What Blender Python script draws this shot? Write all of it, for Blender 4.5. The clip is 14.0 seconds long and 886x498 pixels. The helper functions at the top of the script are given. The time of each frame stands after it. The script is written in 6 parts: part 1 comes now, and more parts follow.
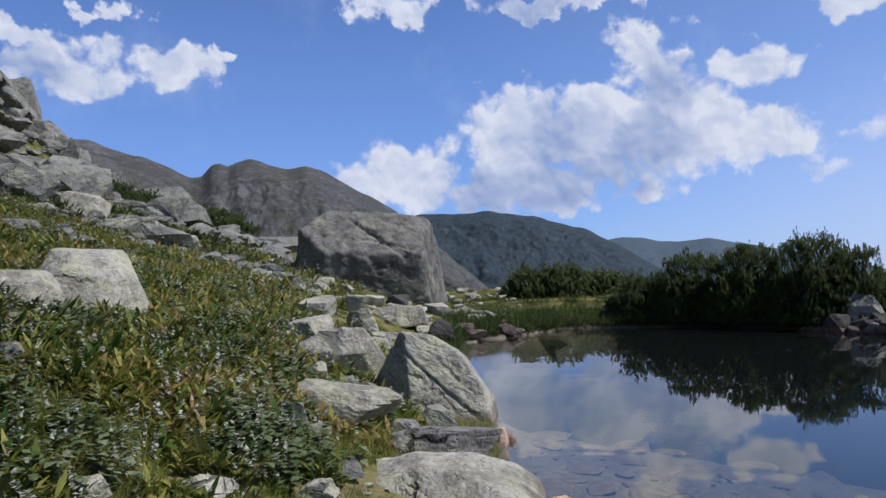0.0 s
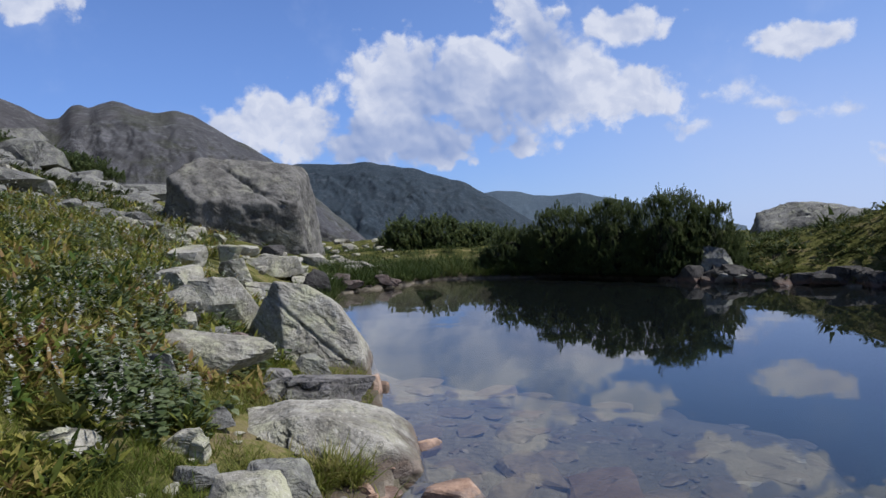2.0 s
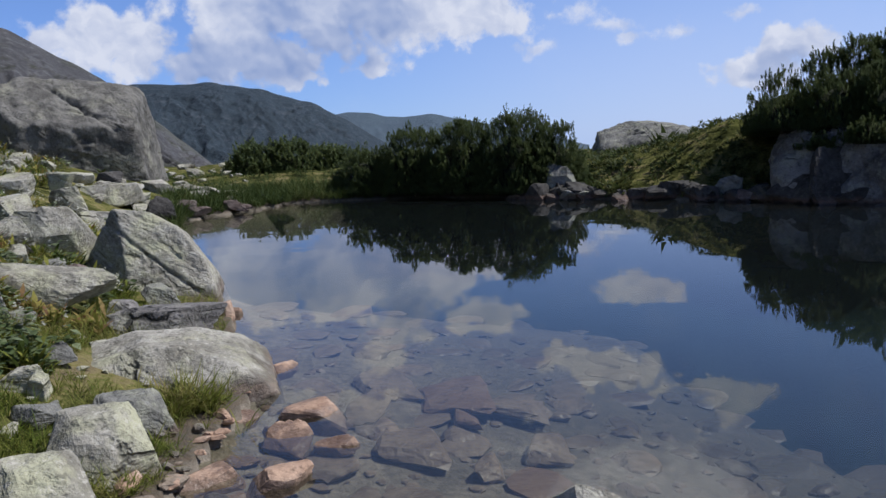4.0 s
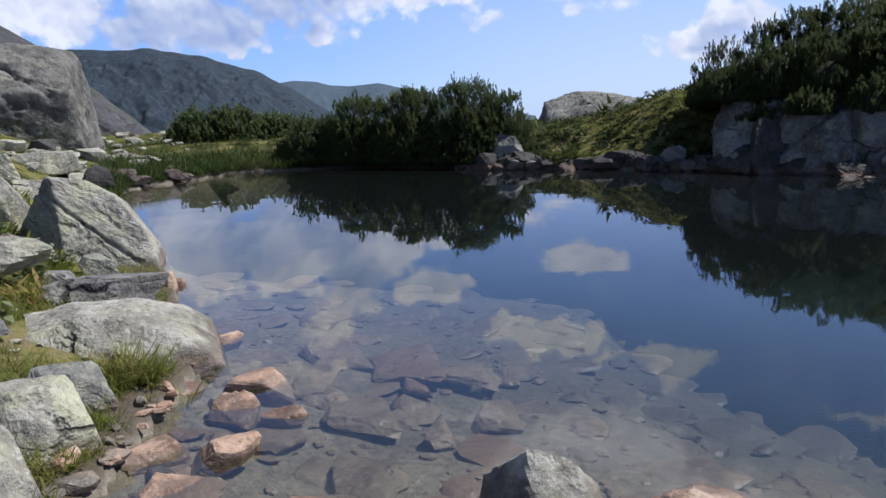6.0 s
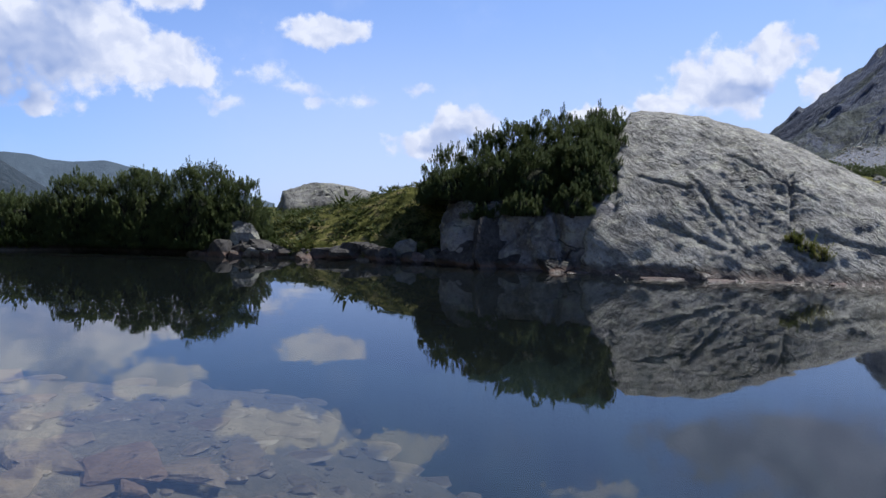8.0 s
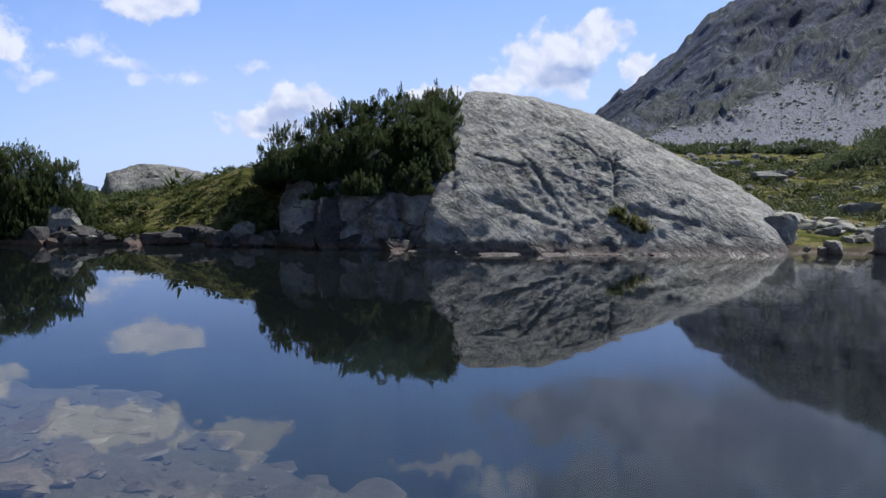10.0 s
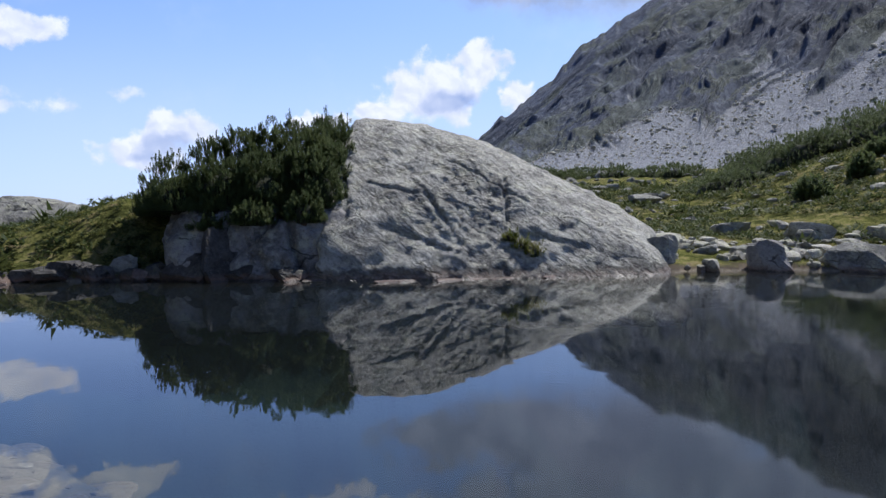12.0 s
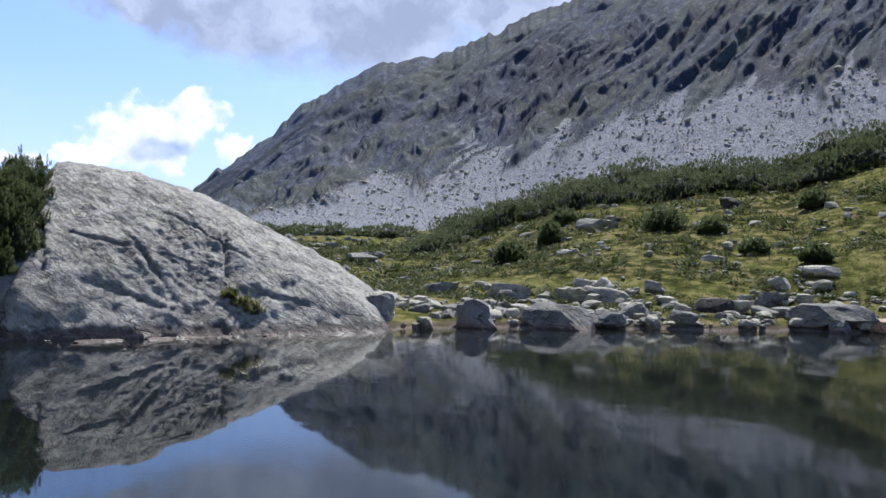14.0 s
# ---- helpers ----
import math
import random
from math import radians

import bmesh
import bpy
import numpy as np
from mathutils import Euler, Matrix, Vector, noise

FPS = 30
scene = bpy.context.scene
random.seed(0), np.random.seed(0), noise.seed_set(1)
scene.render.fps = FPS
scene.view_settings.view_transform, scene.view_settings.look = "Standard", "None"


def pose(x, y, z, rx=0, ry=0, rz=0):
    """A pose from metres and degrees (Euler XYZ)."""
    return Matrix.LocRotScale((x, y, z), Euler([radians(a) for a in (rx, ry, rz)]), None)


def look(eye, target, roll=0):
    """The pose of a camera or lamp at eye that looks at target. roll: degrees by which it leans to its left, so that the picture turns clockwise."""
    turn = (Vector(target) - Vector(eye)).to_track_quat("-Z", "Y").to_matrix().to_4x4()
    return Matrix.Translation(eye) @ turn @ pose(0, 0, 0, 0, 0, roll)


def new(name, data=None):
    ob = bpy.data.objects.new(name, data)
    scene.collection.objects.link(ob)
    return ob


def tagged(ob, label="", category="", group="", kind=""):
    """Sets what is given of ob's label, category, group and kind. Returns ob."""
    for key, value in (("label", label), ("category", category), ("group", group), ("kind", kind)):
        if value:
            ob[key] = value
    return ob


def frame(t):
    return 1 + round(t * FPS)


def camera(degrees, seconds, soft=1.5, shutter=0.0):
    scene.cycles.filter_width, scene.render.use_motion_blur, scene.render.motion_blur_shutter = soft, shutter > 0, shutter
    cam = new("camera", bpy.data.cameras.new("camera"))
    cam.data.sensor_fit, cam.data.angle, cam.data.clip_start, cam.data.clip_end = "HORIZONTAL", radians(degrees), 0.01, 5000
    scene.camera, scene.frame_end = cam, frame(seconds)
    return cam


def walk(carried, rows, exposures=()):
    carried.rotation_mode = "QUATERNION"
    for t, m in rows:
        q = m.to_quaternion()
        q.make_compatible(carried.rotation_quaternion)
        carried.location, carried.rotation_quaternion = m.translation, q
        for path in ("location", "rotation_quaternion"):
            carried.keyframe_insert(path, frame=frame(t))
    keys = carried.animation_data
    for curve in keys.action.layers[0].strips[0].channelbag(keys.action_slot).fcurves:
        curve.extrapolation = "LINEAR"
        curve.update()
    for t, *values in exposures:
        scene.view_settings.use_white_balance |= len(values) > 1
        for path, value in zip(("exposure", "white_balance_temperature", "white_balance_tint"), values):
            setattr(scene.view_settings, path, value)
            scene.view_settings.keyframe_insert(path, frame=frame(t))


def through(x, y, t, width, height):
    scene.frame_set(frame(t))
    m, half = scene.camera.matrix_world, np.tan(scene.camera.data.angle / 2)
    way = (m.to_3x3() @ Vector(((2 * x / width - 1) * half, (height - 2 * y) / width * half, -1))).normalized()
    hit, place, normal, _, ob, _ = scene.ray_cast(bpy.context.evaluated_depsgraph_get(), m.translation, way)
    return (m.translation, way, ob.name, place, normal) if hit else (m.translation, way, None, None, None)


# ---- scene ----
FOV = 58.88
PATH = [
    (0.0, -0.000, 0.000, 1.927, 0.00, 1.70, 2.17),
    (0.5, 0.000, 0.008, 1.927, 1.04, 2.35, 2.14),
    (1.0, 0.002, 0.004, 1.914, -1.03, 0.76, 2.21),
    (1.5, 0.011, -0.018, 1.910, -5.04, -1.39, 1.67),
    (2.0, 0.031, -0.036, 1.906, -8.87, -2.12, 1.58),
    (2.5, 0.046, -0.059, 1.901, -12.43, -3.40, 1.65),
    (3.0, 0.052, -0.076, 1.896, -16.03, -4.85, 2.24),
    (5.5, 0.046, -0.021, 1.867, -21.29, -11.14, 1.80),
    (6.0, 0.061, -0.000, 1.855, -23.38, -10.39, 1.83),
    (6.5, 0.074, -0.014, 1.864, -27.90, -7.89, 1.19),
    (7.0, 0.086, -0.060, 1.884, -29.75, -7.04, 0.94),
    (7.5, 0.094, -0.035, 1.878, -34.03, -5.28, 0.46),
    (8.0, 0.029, -0.127, 1.883, -42.05, -4.01, -1.40),
    (10.5, 0.052, -0.136, 1.880, -55.67, -6.03, -0.40),
    (11.0, 0.024, -0.071, 1.894, -58.10, -6.39, -0.34),
    (11.5, 0.016, -0.007, 1.887, -59.24, -5.31, -0.60),
    (12.0, 0.062, 0.094, 1.894, -61.87, -3.31, 0.18),
    (12.5, 0.051, 0.157, 1.918, -68.07, -3.99, -0.40),
    (13.0, 0.014, 0.223, 1.923, -75.43, -4.01, 0.56),
    (13.5, -0.017, 0.223, 1.928, -79.81, -2.03, -0.71),
    (14.0, -0.035, 0.209, 1.926, -82.30, 1.03, -1.40),
]  # seconds, x, y, z, yaw, pitch, roll
cam = camera(FOV, 14.0)
walk(cam, [(t, pose(x, y, z, 90 + pitch, roll, yaw)) for t, x, y, z, yaw, pitch, roll in PATH],
     exposures=[(t, stops, 6050, 11.5) for t, stops in ((0, -0.2), (3, -0.23), (5.4, -0.15), (6.0, 0.06), (8.0, 0.04), (10.5, 0.04), (11.0, 0.12), (12.5, 0.25), (14.0, 0.52))])

# ---- sky, clouds and sun ----
SUN_AZ, SUN_EL = 103.0, 55.0  # degrees, clockwise from +y, and above the horizon
FAIR_CLOUDS_NORTH = [  # azimuth, elevation, half width, half height, degrees
    (-27.7, 16.6, 2.1, 0.8), (-26.2, 14.6, 3.3, 1.7), (-24.6, 13.4, 2.4, 1.3), (-18.5, 14.4, 2.8, 1.3), (-15.4, 15.7, 1.2, 0.5),
    (-22.4, 18.2, 1.7, 0.6), (-2.8, 18.9, 3.0, 1.1), (9.6, 18.7, 5.6, 0.8), (-2.6, 7.2, 3.9, 2.6), (-5.7, 7.2, 1.9, 0.8),
    (6.0, 9.7, 3.9, 3.3), (5.0, 6.3, 3.3, 1.9), (11.7, 9.7, 4.1, 3.5), (15.0, 14.3, 2.4, 2.5), (17.1, 9.5, 4.5, 3.3),
    (22.1, 13.1, 2.7, 1.6), (22.2, 8.4, 3.9, 1.7), (23.8, 8.8, 2.5, 1.2), (9.4, 4.2, 1.6, 0.7), (15.0, 5.2, 1.4, 0.8),
]
FAIR_CLOUDS_EAST = [
    (3.6, 5.4, 2.6, 1.6), (8.2, 5.3, 3.0, 1.4), (28.4, 15.9, 1.2, 0.6), 
    (33.2, 11.1, 2.7, 1.2), (41.2, 3.3, 2.5, 1.1), (43.6, 4.8, 2.3, 1.3), (61.1, 8.0, 3.5, 2.1), (64.5, 9.7, 1.7, 1.7),
    (57.1, 6.4, 1.6, 0.9), (67.5, 7.6, 1.2, 1.4), (53.0, 6.1, 2.1, 0.6), (30.9, 16.6, 3.7, 1.3), (38.8, 17.7, 3.3, 1.0),
    (59.8, 21.8, 2.9, 1.2), (33.5, 24.6, 7.0, 2.6), (38.3, 25.0, 3.0, 2.8), (26.0, 22.4, 3.4, 1.0), (53.5, 20.5, 2.8, 0.7), (42.0, 27.5, 6.5, 1.6),
]
WISPS = [
    (29.4, 8.3, 2.2, 0.8), (31.2, 7.2, 1.8, 0.7), (32.4, 6.4, 1.2, 0.6), (35.5, 6.6, 1.6, 0.6), (15.2, 5.4, 2.0, 1.2), (26.5, 6.0, 1.5, 0.6), (40.5, 7.0, 1.6, 0.5),
]
STORM_CLOUDS = [
    (67.5, 16.5, 6.2, 3.0), (75.9, 17.5, 10.7, 4.6), (86.6, 18.7, 8.2, 2.9), (61.9, 17.0, 5.4, 1.9), (69.1, 22.0, 9.0, 3.5),
]
CLOUD_SHADE = [
    (3.0, 5.8, 2.5, 1.9), (8.5, 5.9, 2.9, 2.1), (12.7, 6.8, 3.3, 1.9), (8.4, 9.1, 2.5, 2.5), (16.5, 12.4, 1.6, 1.6),
    (15.2, 8.7, 2.5, 1.6), (-27.2, 14.1, 2.5, 1.2), (8.0, 18.7, 3.7, 0.7), (42.5, 3.5, 1.6, 0.8), (62.7, 7.4, 2.1, 0.7),
]


class Nodes:
    """Short ways to lay out a node tree."""

    def __init__(self, owner):
        owner.use_nodes = True
        self.tree = owner.node_tree
        self.tree.nodes.clear()

    def add(self, kind, inputs=None, operation=""):
        node = self.tree.nodes.new(kind)
        if operation:
            node.operation = operation
        for key, value in (inputs or {}).items():
            if isinstance(value, bpy.types.NodeSocket):
                self.tree.links.new(value, node.inputs[key])
            else:
                node.inputs[key].default_value = value
        return node

    def math(self, op, a, b=0.0, c=0.0, clamp=False):
        node = self.add("ShaderNodeMath", {0: a, 1: b, 2: c}, op)
        node.use_clamp = clamp
        return node.outputs[0]

    def vector(self, op, a, b=(0, 0, 0)):
        node = self.add("ShaderNodeVectorMath", {0: a, 1: b}, op)
        return node.outputs["Value" if op in ("LENGTH", "DOT_PRODUCT") else "Vector"]

    def noise(self, at, scale, detail=4.0, rough=0.55, color=False, warp=0.0):
        node = self.add("ShaderNodeTexNoise", {"Vector": at, "Scale": scale, "Detail": detail, "Roughness": rough, "Distortion": warp})
        return node.outputs["Color" if color else "Fac"]

    def span(self, value, a, b, lo=0.0, hi=1.0, kind="SMOOTHSTEP"):
        node = self.add("ShaderNodeMapRange", {"Value": value, "From Min": a, "From Max": b, "To Min": lo, "To Max": hi})
        node.interpolation_type = kind
        return node.outputs[0]

    def mix(self, fac, a, b, blend="MIX"):
        node = self.add("ShaderNodeMix")
        node.data_type, node.blend_type = "RGBA", blend
        for key, value in ((0, fac), (6, a), (7, b)):
            if isinstance(value, bpy.types.NodeSocket):
                self.tree.links.new(value, node.inputs[key])
            else:
                node.inputs[key].default_value = (*value, 1) if key and len(value) == 3 else value
        return node.outputs[2]

    def ramp(self, fac, *stops):
        node = self.add("ShaderNodeValToRGB", {0: fac})
        while len(node.color_ramp.elements) < len(stops):
            node.color_ramp.elements.new(0.5)
        for stop, (at, color) in zip(node.color_ramp.elements, stops):
            stop.position, stop.color = at, (*color, 1)
        return node.outputs[0]


def build_world():
    world = bpy.data.worlds.new("sky")
    scene.world = world
    n = Nodes(world)
    way = n.add("ShaderNodeTexCoord").outputs["Generated"]
    xyz = n.add("ShaderNodeSeparateXYZ", {0: way}).outputs
    az = n.math("MULTIPLY", n.math("ARCTAN2", xyz[0], xyz[1]), 57.2958)
    el = n.math("MULTIPLY", n.math("ARCSINE", xyz[2]), 57.2958)
    flat = n.add("ShaderNodeCombineXYZ", {0: az, 1: el}).outputs[0]
    rough = n.vector("SUBTRACT", n.noise(flat, 0.34, 5, 0.55, color=True), (0.5, 0.5, 0.5))
    tear = n.span(el, 11.0, 22.0, 1.0, 2.6)
    bent = n.vector("ADD", flat, n.vector("MULTIPLY", n.vector("MULTIPLY", rough, (4.4, 3.0, 0)), n.add("ShaderNodeCombineXYZ", {0: tear, 1: tear, 2: tear}).outputs[0]))

    def bank(blobs, at):
        best = None
        for a, e, w, h in blobs:
            off = n.vector("MULTIPLY", n.vector("SUBTRACT", at, (a, e, 0)), (0.87 / w, 0.87 / h, 0))
            far = n.vector("LENGTH", off)
            best = far if best is None else n.math("SMOOTH_MIN", best, far, 0.25)
        return n.math("SUBTRACT", 1.0, best)

    air = n.add("ShaderNodeTexSky")
    air.sky_type, air.sun_disc, air.sun_elevation, air.sun_rotation = "NISHITA", False, radians(SUN_EL), radians(SUN_AZ)
    air.altitude, air.air_density, air.dust_density, air.ozone_density = 2300.0, 1.0, 0.6, 1.5
    sky = n.vector("MULTIPLY", air.outputs[0], (0.73, 0.935, 1.4))
    fair = n.math("MAXIMUM", bank(FAIR_CLOUDS_NORTH, bent), bank(FAIR_CLOUDS_EAST, bent))
    puff = n.math("ADD", n.math("MULTIPLY", n.noise(flat, 0.75, 8, 0.66), 0.52), n.math("ADD", n.math("MULTIPLY", n.noise(bent, 0.3, 6, 0.6), 0.22), n.math("MULTIPLY", n.noise(flat, 2.3, 6, 0.7), 0.26)))
    def billow(at, scale):
        cell = n.add("ShaderNodeTexVoronoi", {"Vector": at, "Scale": scale})
        cell.feature, cell.voronoi_dimensions = "SMOOTH_F1", "2D"
        cell.inputs["Smoothness"].default_value = 0.6
        return cell.outputs["Distance"]

    curl = n.vector("ADD", flat, n.vector("MULTIPLY", rough, (1.6, 1.6, 0)))
    heap = n.math("ADD", n.math("MULTIPLY", billow(curl, 0.42), 0.62), n.math("MULTIPLY", billow(curl, 1.05), 0.38))
    heap_up = n.math("ADD", n.math("MULTIPLY", billow(n.vector("ADD", curl, (0.35, 0.6, 0)), 0.42), 0.62), n.math("MULTIPLY", billow(n.vector("ADD", curl, (0.16, 0.28, 0)), 1.05), 0.38))
    fair = n.math("ADD", fair, n.math("MULTIPLY", n.math("SUBTRACT", 0.42, heap), 0.9))
    cover = n.span(n.math("ADD", fair, n.math("MULTIPLY", n.math("SUBTRACT", puff, 0.5), 1.25)), -0.08, 0.34, 0.0, 0.98)
    soft = n.span(n.math("ADD", fair, n.math("MULTIPLY", n.math("SUBTRACT", puff, 0.5), 2.6)), -0.15, 0.85, 0.0, 0.85)
    cover = n.math("ADD", cover, n.math("MULTIPLY", n.span(el, 18.0, 24.0), n.math("SUBTRACT", soft, cover)))
    thin = n.span(n.math("ADD", bank(WISPS, bent), n.math("MULTIPLY", n.math("SUBTRACT", puff, 0.5), 2.6)), 0.0, 0.9, 0.0, 0.75)
    cover = n.math("MAXIMUM", cover, thin)
    shade = n.span(bank(CLOUD_SHADE, bent), -0.6, 0.6)
    lumps = n.span(n.noise(bent, 0.55, 5, 0.6), 0.35, 0.68)
    relief = n.math("SUBTRACT", heap_up, heap)
    tone = n.math("MULTIPLY", n.math("ADD", n.math("SUBTRACT", 1.0, n.math("MULTIPLY", shade, 0.75)), n.math("MULTIPLY", relief, 0.9)), n.math("ADD", n.math("MULTIPLY", lumps, 0.3), 0.72), clamp=True)
    white = n.mix(tone, (3.2, 4.2, 6.8), (8.6, 8.8, 9.6))
    white = n.mix(n.span(el, 18.0, 26.0, 0.0, 0.55), white, (13.0, 14.6, 18.5))
    storm = bank(STORM_CLOUDS, bent)
    storm_cover = n.span(n.math("ADD", storm, n.math("MULTIPLY", n.math("SUBTRACT", puff, 0.5), 0.4)), -0.12, 0.5)
    grey = n.mix(n.span(n.noise(bent, 0.22, 4), 0.35, 0.7), (3.0, 3.5, 4.9), (4.6, 5.2, 6.7))
    haze = n.mix(n.span(el, 34.0, 0.0, 0.04, 0.45), sky, (3.4, 5.4, 10.1))
    haze = n.mix(n.math("MULTIPLY", n.span(az, 0.0, 75.0, 0.0, 0.45, "LINEAR"), n.span(el, 62.0, 30.0)), haze, (5.6, 7.6, 11.0))
    haze = n.mix(n.math("MULTIPLY", n.span(el, 15.0, 0.0, 0.0, 0.6), n.span(az, 5.0, 40.0)), haze, (6.8, 7.6, 9.9))
    veil = n.mix(n.math("MULTIPLY", n.span(n.noise(flat, 0.12, 5, 0.6), 0.5, 0.8), 0.25), haze, (6.2, 7.2, 9.8))
    mist = n.math("MULTIPLY", n.math("MULTIPLY", n.span(el, 21.0, 29.0), n.span(el, 44.0, 36.0)), n.span(n.noise(bent, 0.1, 5, 0.6), 0.4, 0.6, 0.1, 0.58))
    veil = n.mix(n.math("MULTIPLY", mist, n.span(n.math("ABSOLUTE", n.math("SUBTRACT", az, 28.0)), 50.0, 30.0)), veil, (8.0, 8.6, 9.8))
    deep = n.math("MULTIPLY", n.span(el, 36.0, 58.0, 1.0, 0.38), n.span(n.math("ABSOLUTE", n.math("SUBTRACT", az, 40.0)), 82.0, 125.0, 1.0, 0.78))
    veil = n.vector("MULTIPLY", veil, n.add("ShaderNodeCombineXYZ", {0: deep, 1: deep, 2: deep}).outputs[0])
    color = n.mix(storm_cover, n.mix(cover, veil, white), grey)
    back = n.add("ShaderNodeBackground", {"Color": color, "Strength": 0.096})
    n.add("ShaderNodeOutputWorld", {"Surface": back.outputs[0]})


build_world()
sun = new("sun", bpy.data.lights.new("sun", "SUN"))
sun.data.energy, sun.data.angle, sun.data.color = 5.0, radians(0.5), (1.0, 0.95, 0.87)
_a, _e = radians(SUN_AZ), radians(SUN_EL)
sun.matrix_world = look((0, 0, 0), (-math.sin(_a) * math.cos(_e), -math.cos(_a) * math.cos(_e), -math.sin(_e)))

# ---- materials ----
def finish(n, color, rough=0.9, bump=None, strength=0.3, depth=0.02, **more):
    inputs = {"Base Color": color, "Roughness": rough, "Specular IOR Level": 0.3, **more}
    if bump is not None:
        inputs["Normal"] = n.add("ShaderNodeBump", {"Height": bump, "Strength": strength, "Distance": depth}).outputs[0]
    shader = n.add("ShaderNodeBsdfPrincipled", inputs)
    n.add("ShaderNodeOutputMaterial", {"Surface": shader.outputs[0]})


def rock_material(name, dark, light, lichen, amount=0.5, stain=0.5, scale=1.0, depth=0.03, soak=0.7, depth_dim=False, strata=(0.3, -0.45, 0.84), ledge=0.5, foot_band=0.0, mark=0.12, bedded=3.2, dash=0.0):
    """Granite: grain, weathered patches, lichen, dark cracks, and a rusty band where the lake laps at it."""
    dark, light, lichen = (tuple(v * 0.8 for v in c) for c in (dark, light, lichen))
    m = bpy.data.materials.new(name)
    n = Nodes(m)
    geo = n.add("ShaderNodeNewGeometry")
    at = geo.outputs["Position"]
    big, mid, fine = n.noise(at, 0.7 / scale, 5, 0.6), n.noise(at, 4.5 / scale, 6, 0.65), n.noise(at, 38 / scale, 3, 0.7)
    color = n.mix(n.span(n.math("ADD", n.math("MULTIPLY", big, 0.55), n.math("MULTIPLY", mid, 0.45)), 0.36, 0.62), dark, light)
    color = n.mix(n.span(n.noise(at, 2.2 / scale, 7, 0.7), 0.55 - 0.18 * amount, 0.66), color, lichen)
    spots = n.noise(at, 13 / scale, 5, 0.72)
    color = n.mix(n.span(spots, 0.54, 0.66, 0.0, 0.6), color, tuple(v * 0.5 for v in dark))
    color = n.mix(n.span(spots, 0.44, 0.33, 0.0, 0.6), color, tuple(min(1, v * 1.3) for v in light))
    color = n.mix(n.span(fine, 0.56, 0.72, 0.0, 0.55), color, tuple(v * 0.3 for v in dark))
    color = n.mix(n.span(fine, 0.42, 0.3, 0.0, 0.4), color, tuple(min(1, v * 1.35) for v in light))
    slant = n.add("ShaderNodeMapping", {"Vector": at, "Rotation": (0.5, 0.35, 0.6), "Scale": (0.55, 0.55, 1.7)}).outputs[0]
    wild = n.vector("MULTIPLY", n.vector("SUBTRACT", n.noise(at, 1.6 / scale, 5, 0.6, color=True), (0.5, 0.5, 0.5)), (0.5 * scale,) * 3)
    cells = n.add("ShaderNodeTexVoronoi", {"Vector": n.vector("ADD", slant, wild), "Scale": 0.85 / scale})
    cells.feature = "DISTANCE_TO_EDGE"
    crack = n.math("MULTIPLY", n.span(cells.outputs["Distance"], 0.022, 0.003), n.span(n.noise(at, 1.1 / scale, 4, 0.6), 0.52, 0.62))
    across = n.vector("DOT_PRODUCT", at, strata)
    layers = n.vector("ADD", n.vector("ADD", at, wild), n.vector("MULTIPLY", n.add("ShaderNodeCombineXYZ", {0: across, 1: across, 2: across}).outputs[0], tuple(v * bedded for v in strata)))
    bedding = n.noise(layers, 0.8 / scale, 5, 0.62, warp=0.5)
    pits = n.span(bedding, 0.6, 0.68)
    color = n.mix(n.math("MULTIPLY", n.math("MAXIMUM", crack, n.math("MULTIPLY", pits, 0.55)), 0.8), color, tuple(v * 0.22 for v in dark))
    if dash:
        drawn = n.vector("ADD", at, n.vector("ADD", n.vector("MULTIPLY", wild, (0.6,) * 3), n.vector("MULTIPLY", n.add("ShaderNodeCombineXYZ", {0: across, 1: across, 2: across}).outputs[0], tuple(v * 3.5 for v in strata))))
        flakes = n.noise(drawn, 1.7 / scale, 6, 0.68)
        scored = n.math("MULTIPLY", n.span(flakes, 0.56, 0.64), n.span(n.noise(at, 1.3 / scale, 3), 0.38, 0.55))
        color = n.mix(n.math("MULTIPLY", scored, dash), color, tuple(v * 0.3 for v in dark))
        color = n.mix(n.span(flakes, 0.46, 0.36, 0.0, 0.35), color, tuple(min(1, v * 1.2) for v in light))
        mid = n.math("SUBTRACT", mid, n.math("MULTIPLY", n.span(flakes, 0.45, 0.62), 0.7 * dash))
    z = n.add("ShaderNodeSeparateXYZ", {0: at}).outputs[2]
    level = n.math("ADD", z, n.math("MULTIPLY", n.math("SUBTRACT", mid, 0.5), 0.35))
    color = n.mix(n.math("MULTIPLY", n.span(level, 0.2, 0.05), stain), color, (0.2, 0.115, 0.08))
    # near-black band a little above the waterline
    if foot_band:
        dark_band = n.math("MULTIPLY", n.span(level, mark + 0.12, mark), n.span(level, 0.03, 0.1))
        color = n.mix(n.math("MULTIPLY", dark_band, foot_band), color, (0.04, 0.035, 0.032))
    wet = n.span(level, 0.07, 0.0)
    color = n.mix(n.math("MULTIPLY", wet, soak), color, (0.045, 0.035, 0.03))
    # stones darken downwards: dimming by the water put into their colour
    if depth_dim:
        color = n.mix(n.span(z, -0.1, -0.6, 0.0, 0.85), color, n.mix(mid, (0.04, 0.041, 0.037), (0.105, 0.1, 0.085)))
    bump = n.math("SUBTRACT", n.math("ADD", n.math("ADD", mid, n.math("ADD", n.math("MULTIPLY", fine, 0.08), n.math("MULTIPLY", spots, 0.25))), big), n.math("ADD", n.math("MULTIPLY", crack, 0.6), n.math("MULTIPLY", n.span(bedding, 0.45, 0.68), ledge)))
